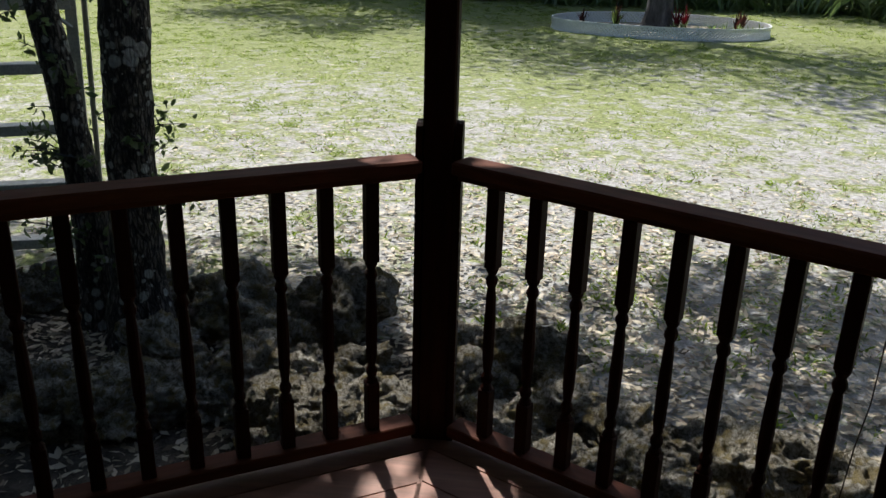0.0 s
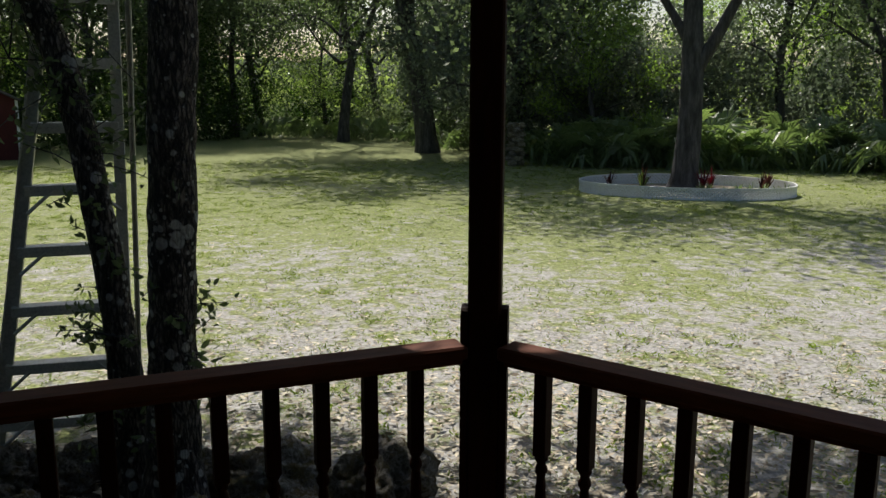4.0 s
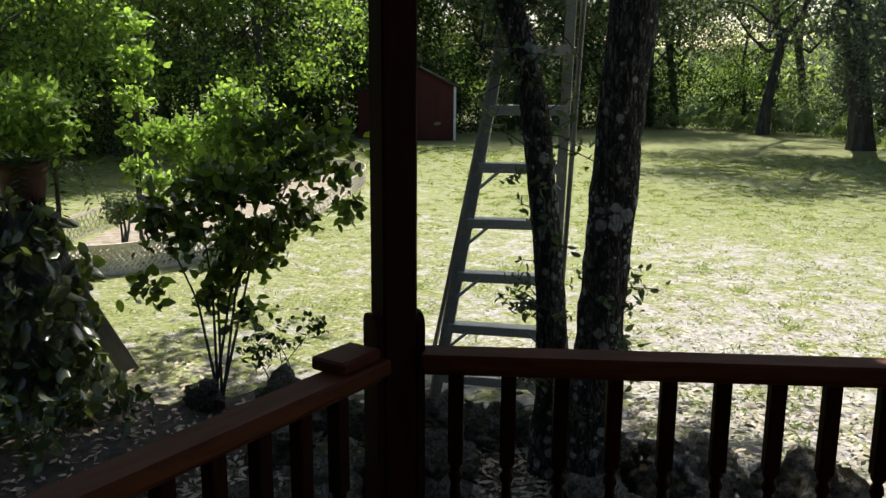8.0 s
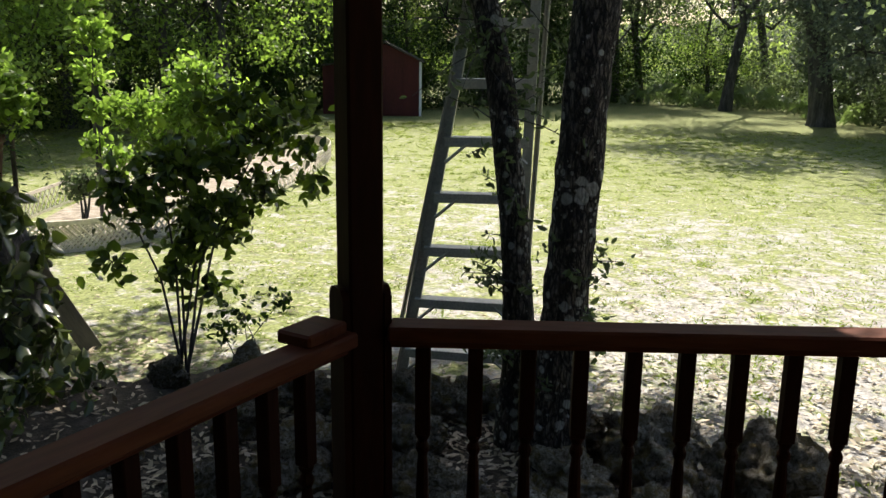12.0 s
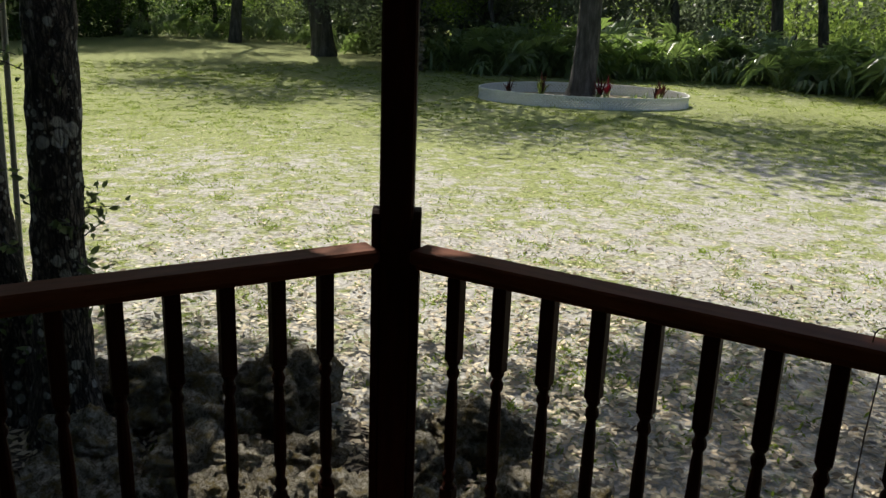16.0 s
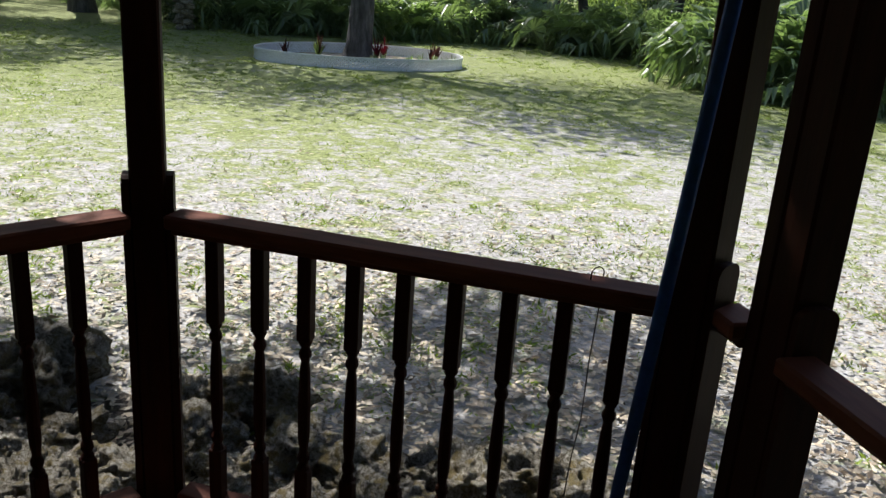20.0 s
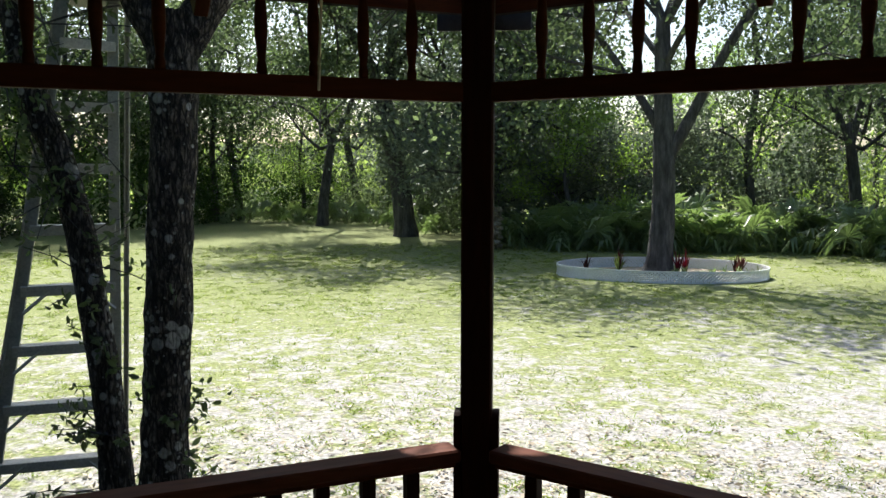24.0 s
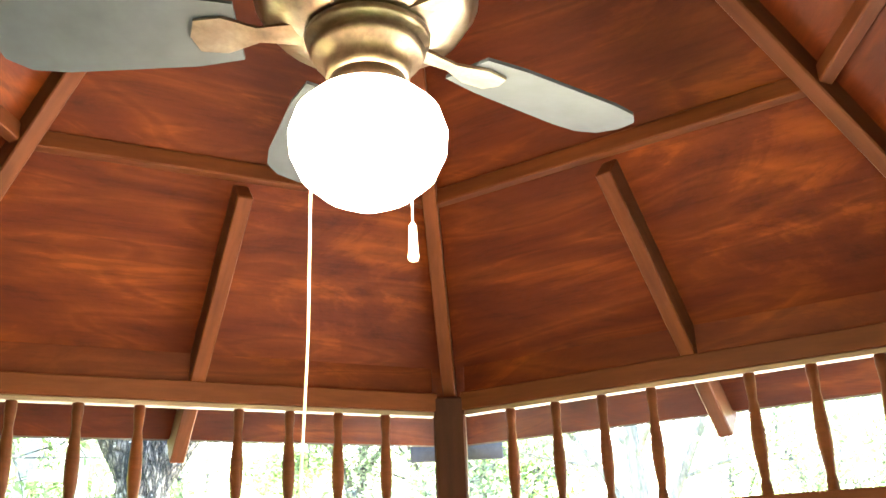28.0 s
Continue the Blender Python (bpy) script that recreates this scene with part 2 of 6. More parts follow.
LICHEN = lichen_bark()
def limestone():
    """Pitted grey limestone with dark hollows and yellow-brown moss in patches."""
    m, n, l, b = material("pitted_limestone", 0.95)
    b.inputs["Specular IOR Level"].default_value = 0.2
    mid = noise_node(n, l, 8.0, 7, 0.72, 0.6)
    base = ramp_node(n, ((0.34, (0.055, 0.047, 0.034)), (0.44, (0.20, 0.175, 0.125)), (0.53, (0.42, 0.385, 0.32)), (0.66, (0.68, 0.65, 0.59))))
    l.new(mid.outputs["Fac"], base.inputs["Fac"])
    patch = noise_node(n, l, 2.6, 4, 0.6)
    where = ramp_node(n, ((0.50, (0, 0, 0)), (0.60, (0.8, 0.8, 0.8))))
    l.new(patch.outputs["Fac"], where.inputs["Fac"])
    fine = noise_node(n, l, 42, 5, 0.75)
    moss = ramp_node(n, ((0.35, (0.08, 0.058, 0.018)), (0.65, (0.36, 0.275, 0.10))))
    l.new(fine.outputs["Fac"], moss.inputs["Fac"])
    c = mix_rgb(n, l, where.outputs["Color"], base.outputs["Color"], moss.outputs["Color"])
    pits = n.new("ShaderNodeTexVoronoi")
    pits.inputs["Scale"].default_value = 30.0
    tc = n.new("ShaderNodeTexCoord")
    l.new(tc.outputs["Object"], pits.inputs["Vector"])
    hole = ramp_node(n, ((0.10, (0.30, 0.28, 0.25)), (0.32, (1.0, 1.0, 1.0))))
    l.new(pits.outputs["Distance"], hole.inputs["Fac"])
    c = mix_rgb(n, l, 0.8, c, hole.outputs["Color"], "MULTIPLY")
    oi = n.new("ShaderNodeObjectInfo")
    h = ramp_node(n, ((0, (0.6, 0.6, 0.6)), (1, (1.35, 1.35, 1.35))))
    l.new(oi.outputs["Random"], h.inputs["Fac"])
    c = mix_rgb(n, l, 1.0, c, h.outputs["Color"], "MULTIPLY")
    l.new(c, b.inputs["Base Color"])
    bump_to(n, l, b, fine.outputs["Fac"], 1.0, 0.05)
    return m


ROCK = limestone()
ALU = mottled("weathered_aluminium", ((0.3, (0.42, 0.42, 0.37)), (0.7, (0.58, 0.58, 0.53))), scale=12, fine=80, rough=0.45, metal=0.3, bump=0.1)
BLACKPL = mottled("black_plastic", ((0.3, (0.02, 0.02, 0.022)), (0.7, (0.04, 0.04, 0.045))), rough=0.5)
WHITE = mottled("white_vinyl", ((0.25, (0.79, 0.82, 0.87)), (0.7, (0.86, 0.88, 0.92))), scale=3, fine=30, rough=0.45, bump=0.1)
SHEDRED = mottled("faded_red_siding", ((0.3, (0.055, 0.008, 0.0075)), (0.7, (0.09, 0.013, 0.012))), scale=2, fine=30, rough=0.8, stretch=(1, 1, 0.2))
CREAM = mottled("cream_plastic_lattice", ((0.25, (0.62, 0.56, 0.48)), (0.7, (0.78, 0.73, 0.66))), scale=3, fine=30, rough=0.5, bump=0.1)
TERRA = mottled("terracotta", ((0.3, (0.06, 0.022, 0.014)), (0.7, (0.11, 0.042, 0.026))), scale=6, rough=0.85)
BLUE = mottled("blue_painted_pole", ((0.3, (0.012, 0.045, 0.20)), (0.7, (0.02, 0.075, 0.28))), scale=6, rough=0.5, bump=0.1, shine=0.2)
WIRE = mottled("rusty_wire", ((0.3, (0.07, 0.05, 0.035)), (0.7, (0.14, 0.11, 0.08))), rough=0.6, metal=0.6)
GREYWOOD = mottled("weathered_grey_board", ((0.3, (0.16, 0.14, 0.115)), (0.7, (0.30, 0.27, 0.23))), scale=5, stretch=(1, 1, 0.15), rough=0.85, bump=0.5)
BRONZE = mottled("antique_brass", ((0.3, (0.042, 0.0252, 0.0154)), (0.5, (0.119, 0.0805, 0.0525)), (0.7, (0.21, 0.168, 0.126))), scale=7, rough=0.32, metal=0.85, bump=0.05)
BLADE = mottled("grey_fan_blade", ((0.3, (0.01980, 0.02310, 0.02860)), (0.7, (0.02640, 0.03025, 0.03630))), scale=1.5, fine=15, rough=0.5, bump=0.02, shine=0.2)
CORD = mottled("cream_cord", ((0.3, (0.62, 0.55, 0.42)), (0.7, (0.75, 0.68, 0.55))), scale=30, fine=200, rough=0.8)
# dark soil among the rocks; also colours shaded ground at the left
MOULD_SHADE = mottled("leaf_mould_and_shade", ((0.3, (0.024, 0.020, 0.016)), (0.5, (0.060, 0.049, 0.038)), (0.72, (0.14, 0.115, 0.09))), scale=11, fine=70, rough=1.0, bump=1.0, dist=0.02)
MULCH = mottled("pale_sand_and_mulch", ((0.3, (0.13, 0.10, 0.075)), (0.5, (0.31, 0.265, 0.21)), (0.7, (0.46, 0.42, 0.36))), scale=9, fine=60, rough=1.0, bump=0.8, dist=0.02)

LEAF_OAK = leaf_material("live_oak_leaf", (0.062, 0.085, 0.052), (0.112, 0.145, 0.092), (1.55, 1.65, 1.1), share=0.5, shine=0.15)
# brighter leaf colour, which lends far scrub its sunlit look
LEAF_BRIGHT = leaf_material("bright_green_leaf", (0.095, 0.135, 0.052), (0.205, 0.265, 0.108), (1.75, 1.8, 1.1), share=0.55)
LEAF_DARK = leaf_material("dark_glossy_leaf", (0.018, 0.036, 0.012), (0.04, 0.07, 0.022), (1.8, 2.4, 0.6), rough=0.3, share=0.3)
LEAF_VINE = leaf_material("thick_glossy_vine_leaf", (0.028, 0.042, 0.024), (0.085, 0.11, 0.06), (2.0, 2.2, 0.6), rough=0.24, share=0.3, shine=0.9)
LEAF_GREY = leaf_material("grey_green_oak_leaf", (0.095, 0.118, 0.100), (0.165, 0.195, 0.168), (1.3, 1.4, 1.0), share=0.4, shine=0.2)
# still brighter leaf colour, put on shrubs and trees to look sunlit
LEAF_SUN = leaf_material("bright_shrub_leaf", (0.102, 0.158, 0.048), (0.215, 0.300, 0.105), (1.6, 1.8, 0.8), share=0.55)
LEAF_ROSE = leaf_material("mixed_shrub_leaf", (0.018, 0.03, 0.016), (0.10, 0.15, 0.045), (2.3, 2.4, 0.6), rough=0.3, share=0.4, shine=0.5)
LEAF_PALM = leaf_material("palmetto_frond", (0.09, 0.135, 0.075), (0.235, 0.295, 0.185), (1.6, 1.8, 0.8), rough=0.3, share=0.42, shine=0.6)
LEAF_RED = leaf_material("red_cordyline_leaf", (0.05, 0.005, 0.011), (0.14, 0.012, 0.028), (1.2, 0.5, 0.5), share=0.3)
LEAF_MAROON = leaf_material("bronze_cordyline_leaf", (0.022, 0.012, 0.010), (0.06, 0.022, 0.020), (1.2, 0.7, 0.6), share=0.25)
GRASS = leaf_material("lawn_grass", (0.14, 0.185, 0.052), (0.275, 0.33, 0.125), (1.3, 1.35, 0.8), rough=0.6, share=0.5)
WEED = leaf_material("low_green_weed", (0.12, 0.165, 0.038), (0.235, 0.31, 0.08), (1.4, 1.5, 0.8), rough=0.6, share=0.4, shine=0.1)
DRYLEAF = leaf_material("dry_fallen_leaf", (0.13, 0.098, 0.068), (0.50, 0.43, 0.34), (1.0, 0.9, 0.7), rough=0.5, share=0.12)


def lawn():
    m, n, l, b = material("patchy_lawn_on_sand", 0.95)
    big = noise_node(n, l, 0.16, 3, 0.55)
    mid = noise_node(n, l, 0.95, 5, 0.62)
    fine = noise_node(n, l, 19, 6, 0.8)
    tufts = noise_node(n, l, 4.6, 7, 0.72, 0.5)
    grain = noise_node(n, l, 34, 5, 0.78)
    sand = ramp_node(n, ((0.34, (0.165, 0.156, 0.142)), (0.47, (0.300, 0.291, 0.280)), (0.60, (0.42, 0.412, 0.404))))
    l.new(fine.outputs["Fac"], sand.inputs["Fac"])
    turf = ramp_node(n, ((0.36, (0.070, 0.090, 0.022)), (0.49, (0.172, 0.200, 0.060)), (0.62, (0.310, 0.340, 0.140))))
    l.new(fine.outputs["Fac"], turf.inputs["Fac"])
    # more turf farther out, bare sand near the gazebo
    tc = n.new("ShaderNodeTexCoord")
    far = n.new("ShaderNodeVectorMath")
    far.operation = "DISTANCE"
    far.inputs[1].default_value = (2.5, 2.5, G)
    l.new(tc.outputs["Object"], far.inputs[0])
    reach = n.new("ShaderNodeMapRange")
    reach.inputs["From Min"].default_value = 2.0
    reach.inputs["From Max"].default_value = 13.0
    reach.inputs["To Min"].default_value = -0.10
    reach.inputs["To Max"].default_value = 0.13
    l.new(far.outputs["Value"], reach.inputs["Value"])
    s1 = n.new("ShaderNodeMath")
    s1.operation = "ADD"
    out = n.new("ShaderNodeMapRange")
    out.inputs["From Min"].default_value = 24.0
    out.inputs["From Max"].default_value = 31.0
    out.inputs["To Max"].default_value = 1.5
    l.new(far.outputs["Value"], out.inputs["Value"])
    s0 = n.new("ShaderNodeMath")
    s0.operation = "MULTIPLY_ADD"
    s0.inputs[1].default_value = 0.3
    l.new(mid.outputs["Fac"], s0.inputs[0])
    l.new(out.outputs[0], s0.inputs[2])
    l.new(s0.outputs[0], s1.inputs[0])
    l.new(reach.outputs[0], s1.inputs[1])
    s2 = n.new("ShaderNodeMath")
    s2.operation = "MULTIPLY_ADD"
    s2.inputs[1].default_value = 1.15
    l.new(tufts.outputs["Fac"], s2.inputs[0])
    l.new(s1.outputs[0], s2.inputs[2])
    s3 = n.new("ShaderNodeMath")
    s3.operation = "MULTIPLY_ADD"
    s3.inputs[1].default_value = 0.4
    l.new(big.outputs["Fac"], s3.inputs[0])
    l.new(s2.outputs[0], s3.inputs[2])
    gate = ramp_node(n, ((0.0, (0, 0, 0)), (1.0, (1, 1, 1))))
    mr = n.new("ShaderNodeMapRange")
    mr.inputs["From Min"].default_value = 0.85
    mr.inputs["From Max"].default_value = 0.98
    l.new(s3.outputs[0], mr.inputs["Value"])
    l.new(mr.outputs[0], gate.inputs["Fac"])
    c = mix_rgb(n, l, gate.outputs["Color"], sand.outputs["Color"], turf.outputs["Color"])
    gg = ramp_node(n, ((0.36, (0.56, 0.57, 0.54)), (0.5, (0.94, 0.94, 0.94)), (0.62, (1.14, 1.13, 1.13))))
    l.new(grain.outputs["Fac"], gg.inputs["Fac"])
    c = mix_rgb(n, l, 1.0, c, gg.outputs["Color"], "MULTIPLY")
    l.new(c, b.inputs["Base Color"])
    bump_to(n, l, b, fine.outputs["Fac"], 0.5, 0.015)
    return m


LAWN = lawn()
FARWOOD = mottled("distant_foliage", ((0.3, (0.02, 0.032, 0.012)), (0.5, (0.06, 0.085, 0.03)), (0.68, (0.12, 0.16, 0.05))), scale=0.9, fine=5, rough=1.0, bump=1.0, dist=0.4)


# ---- mesh tools ----
class Mesh:
    """Collects vertices and faces; boxes, turned shapes, tubes and leaves."""

    def __init__(self):
        self.v, self.f, self.n = [], [], 0

    def add(self, verts, faces):
        self.v.append(np.asarray(verts, float).reshape(-1, 3))
        self.f += [tuple(i + self.n for i in f) for f in faces]
        self.n += len(self.v[-1])
        return self

    def box(self, size, m=None, bevel=0.004):
        """A box with bevelled edges, centred, moved by m."""
        h = np.array(size) / 2
        b = min(bevel, 0.45 * min(size))
        vs, idx = [], {}
        for sx in (-1, 1):
            for sy in (-1, 1):
                for sz in (-1, 1):
                    s = np.array((sx, sy, sz))
                    for a in range(3):
                        p = s * (h - b)
                        p[a] = s[a] * h[a]
                        idx[sx, sy, sz, a] = len(vs)
                        vs.append(p)
        fs = []
        for a in range(3):
            u, w = (a + 1) % 3, (a + 2) % 3
            for s in (-1, 1):
                q = []
                for su, sw in ((-1, -1), (1, -1), (1, 1), (-1, 1)):
                    k = [0, 0, 0]
                    k[a], k[u], k[w] = s, su, sw
                    q.append(idx[(*k, a)])
                fs.append(q if s > 0 else q[::-1])
            for su in (-1, 1):
                for sw in (-1, 1):
                    k0, k1 = [0, 0, 0], [0, 0, 0]
                    k0[a], k0[u], k0[w] = -1, su, sw
                    k1[a], k1[u], k1[w] = 1, su, sw
                    q = [idx[(*k0, u)], idx[(*k1, u)], idx[(*k1, w)], idx[(*k0, w)]]
                    fs.append(q if su * sw > 0 else q[::-1])
        for sx in (-1, 1):
            for sy in (-1, 1):
                for sz in (-1, 1):
                    q = [idx[sx, sy, sz, 0], idx[sx, sy, sz, 1], idx[sx, sy, sz, 2]]
                    fs.append(q if sx * sy * sz > 0 else q[::-1])
        return self.add(moved(vs, m), fs)

    def lathe(self, profile, sides=12, m=None, cap=True):
        """Profile of (radius, z) turned round z."""
        vs, fs = [], []
        for r, z in profile:
            for i in range(sides):
                a = 2 * math.pi * i / sides
                vs.append((r * math.cos(a), r * math.sin(a), z))
        for j in range(len(profile) - 1):
            for i in range(sides):
                k = (i + 1) % sides
                fs.append((j * sides + i, j * sides + k, (j + 1) * sides + k, (j + 1) * sides + i))
        if cap:
            fs.append(tuple(range(sides))[::-1])
            fs.append(tuple((len(profile) - 1) * sides + i for i in range(sides)))
        return self.add(moved(vs, m), fs)

    def tube(self, path, radii, sides=8, cap=True):
        p = [Vector(q) for q in path]
        if not hasattr(radii, "__len__"):
            radii = [radii] * len(p)
        vs, fs = [], []
        side = None
        for i, q in enumerate(p):
            d = (p[min(i + 1, len(p) - 1)] - p[max(i - 1, 0)]).normalized()
            side = (side - d * side.dot(d)).normalized() if side is not None else d.orthogonal().normalized()
            up = d.cross(side)
            for k in range(sides):
                a = 2 * math.pi * k / sides
                vs.append(q + (side * math.cos(a) + up * math.sin(a)) * radii[i])
        for j in range(len(p) - 1):
            for i in range(sides):
                k = (i + 1) % sides
                fs.append((j * sides + i, j * sides + k, (j + 1) * sides + k, (j + 1) * sides + i))
        if cap:
            fs.append(tuple(range(sides))[::-1])
            fs.append(tuple((len(p) - 1) * sides + i for i in range(sides)))
        return self.add([tuple(v) for v in vs], fs)

    def prism(self, outline, depth, m=None):
        """A flat outline in x, z drawn out along y."""
        k = len(outline)
        vs = [(x, -depth / 2, z) for x, z in outline] + [(x, depth / 2, z) for x, z in outline]
        fs = [tuple(range(k)), tuple(range(2 * k - 1, k - 1, -1))]
        fs += [((i + 1) % k, i, i + k, (i + 1) % k + k) for i in range(k)]
        return self.add(moved(vs, m), fs)

    def mesh(self, name, mat, smooth=False):
        me = bpy.data.meshes.new(name)
        me.from_pydata(np.concatenate(self.v).tolist(), [], self.f)
        me.materials.append(mat)
        if smooth:
            me.polygons.foreach_set("use_smooth", [True] * len(me.polygons))
        me.update()
        return me


def moved(vs, m):
    vs = np.asarray([tuple(v) for v in vs], float)
    if m is None:
        return vs
    a = np.array(m)
    return vs @ a[:3, :3].T + a[:3, 3]


def part(name, shape, mat, parent=None, label="", smooth=False, m=None):
    """Links a Mesh, or mesh data, as one object under a thing or a part."""
    data = shape.mesh(name, mat, smooth) if isinstance(shape, Mesh) else shape
    ob = new(name, data)
    if parent is not None:
        ob.parent = parent
    if m is not None:
        ob.matrix_basis = m
    return tagged(ob, label)


def thing(name, label, category, group="", kind="", m=None):
    ob = tagged(new(name), label, category, group, kind)
    ob.empty_display_size = 0.1
    if m is not None:
        ob.matrix_basis = m
    return ob


rng = np.random.default_rng(7)


def leaf_mesh(name, mat, pts, size, aim=None, spread=1.0, slim=0.45, fold=0.25, seed=1, flat=None, oval=False):
    """Folded leaves: pts (n, 3), size (n,), aim: main way of each leaf; rhombs, or ovals for near plants."""
    r = np.random.default_rng(seed)
    pts = np.asarray(pts, float)
    n = len(pts)
    size = np.broadcast_to(size, (n,))[:, None]
    d = r.normal(size=(n, 3))
    d /= np.linalg.norm(d, axis=1, keepdims=True)
    if aim is not None:
        d = np.asarray(aim, float) + spread * d
        d /= np.linalg.norm(d, axis=1, keepdims=True) + 1e-9
    s = np.cross(d, r.normal(size=(n, 3)) if flat is None else (0, 0, 1) + flat * r.normal(size=(n, 3)))
    s /= np.linalg.norm(s, axis=1, keepdims=True) + 1e-9
    u = np.cross(d, s)

    def at(along, side, lift):
        return pts + d * size * along + s * size * slim * side + u * size * fold * lift
    if oval:
        ring = [at(0, 0, 0), at(0.22, -0.40, 0.42), at(0.58, -0.46, 0.36), at(0.86, -0.2, -0.05), at(1.0, 0, -0.35), at(0.86, 0.2, -0.05), at(0.58, 0.46, 0.36), at(0.22, 0.40, 0.42), at(0.5, 0, -0.05)]
        faces = ((0, 1, 2, 8), (8, 2, 3, 4), (8, 4, 5, 6), (0, 8, 6, 7))
    else:
        ring = [at(0, 0, 0), at(0.45, -0.5, 0), at(1.0, 0, 0), at(0.45, 0.5, 0)]
        faces = ((0, 1, 2), (0, 2, 3))
    k, c, f = len(ring), len(faces[0]), len(faces)
    v = np.stack(ring, 1).reshape(-1, 3)
    me = bpy.data.meshes.new(name)
    me.vertices.add(k * n)
    me.vertices.foreach_set("co", v.ravel())
    idx = (np.arange(n)[:, None] * k + np.array(faces).ravel()).reshape(-1)
    me.loops.add(c * f * n)
    me.loops.foreach_set("vertex_index", idx)
    me.polygons.add(f * n)
    me.polygons.foreach_set("loop_start", np.arange(f * n) * c)
    if oval:
        me.polygons.foreach_set("use_smooth", [True] * (f * n))
    me.materials.append(mat)
    me.update(calc_edges=True)
    return me


def ball_points(n, centre, radii, seed, shell=0.5):
    """Points in an ellipsoid, thicker towards its skin."""
    r = np.random.default_rng(seed)
    d = r.normal(size=(n, 3))
    d /= np.linalg.norm(d, axis=1, keepdims=True)
    k = shell + (1 - shell) * r.random((n, 1)) ** 0.6
    return np.asarray(centre) + d * k * np.asarray(radii)


# ---- ground ----
def ground_sheet():
    m = Mesh()
    cuts = sorted(set([-400, -200, -120, -80, -60] + list(range(-44, 45, 2)) + [60, 80, 120, 200, 400]))
    nx = len(cuts)
    vs = []
    for y in cuts:
        for x in cuts:
            d = math.hypot(x, y)
            z = float(fall(x, y)) + (0.02 * noise.noise((x * 0.13, y * 0.13, 0)) if 7 < d < 60 else 0)
            vs.append((x, y, z))
    fs = [(j * nx + i, j * nx + i + 1, (j + 1) * nx + i + 1, (j + 1) * nx + i) for j in range(nx - 1) for i in range(nx - 1)]
    m.add(vs, fs)
    return tagged(part("ground", m, LAWN, smooth=True), "patchy green lawn with bare pale sand", "ground", kind="structure")


ground_sheet()

# ---- gazebo ----
VERT = [Vector((R * math.cos(radians(a)), R * math.sin(radians(a)), 0)) for a in (90, 150, 210, 270, 330, 30)]  # A B F G E C
A, B, F_, G_, E_, C = VERT
gazebo = thing("gazebo", "hexagonal wooden gazebo stained dark red-brown with turned balusters", "gazebo", m=HOUSE)


def zu(r):
    """Underside of the rafters at hexagon radius r."""
    return 3.43 - 0.82 * r


def side_pose(p, q, z=0.0):
    """Middle of a side, x along it from p to q, y outwards."""
    mid = (p + q) / 2
    x = (q - p).normalized()
    a = math.atan2(x.y, x.x)
    m = Matrix.Translation((mid.x, mid.y, z)) @ Matrix.Rotation(a, 4, "Z")
    if (m.to_3x3() @ Vector((0, 1, 0))).dot(mid) < 0:
        m = m @ Matrix.Rotation(math.pi, 4, "Z")
    return m


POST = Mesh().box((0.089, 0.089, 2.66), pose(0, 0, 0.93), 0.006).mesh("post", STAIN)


def rounded_board(width, thick, low, high, r=0.03):
    out = [(-width / 2, low), (width / 2, low)]
    out += [(width / 2 - r + r * math.cos(a), high - r + r * math.sin(a)) for a in (0, 0.4, 0.8, 1.2, 1.57)]
    out += [(-width / 2 + r - r * math.sin(a), high - r + r * math.cos(a)) for a in (0, 0.4, 0.8, 1.2, 1.57)]
    return Mesh().prism(out, thick)


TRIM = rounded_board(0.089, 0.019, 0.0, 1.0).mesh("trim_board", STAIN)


def post(at, turn, boards=(-1, 1)):
    p = part("post", POST, None, gazebo, m=pose(at.x, at.y, 0, 0, 0, turn))
    for s in boards:
        part("trim_board", TRIM, None, p, m=pose(s * 0.0545, 0, 0, 0, 0, 90))
    return p


for k, a in enumerate((90, 150, 210, 270, 330, 30)):
    post(VERT[k], a - 90)
D = Vector((1.287, 0.4595, 0))
gate_post = post(D, 90, (-1,))
part("jamb", Mesh().box((0.050, 0.089, 2.66), pose(0.0705, 0, 0.93), 0.005), STAIN, gate_post)


def baluster(height):
    """Square ends, turned middle."""
    m = Mesh()
    s = 0.038
    m.box((s, s, 0.235), pose(0, 0, height - 0.1175), 0.003)
    m.box((s, s, 0.16), pose(0, 0, 0.08), 0.003)
    lo, hi = 0.158, height - 0.233
    span = hi - lo
    prof = [(0.018, lo), (0.0185, lo + 0.008), (0.012, lo + 0.02), (0.0175, lo + 0.034), (0.0175, lo + 0.044), (0.0115, lo + 0.058),
            (0.0165, lo + 0.10), (0.0175, lo + 0.5 * span), (0.0145, hi - 0.09), (0.0115, hi - 0.06), (0.0175, hi - 0.046), (0.0175, hi - 0.036),
            (0.0115, hi - 0.022), (0.0185, hi - 0.008), (0.018, hi)]
    m.lathe(prof, 10, cap=False)
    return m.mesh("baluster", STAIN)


RAIL_TOP = 0.905
BAL = baluster(RAIL_TOP - 0.058 - 0.066)


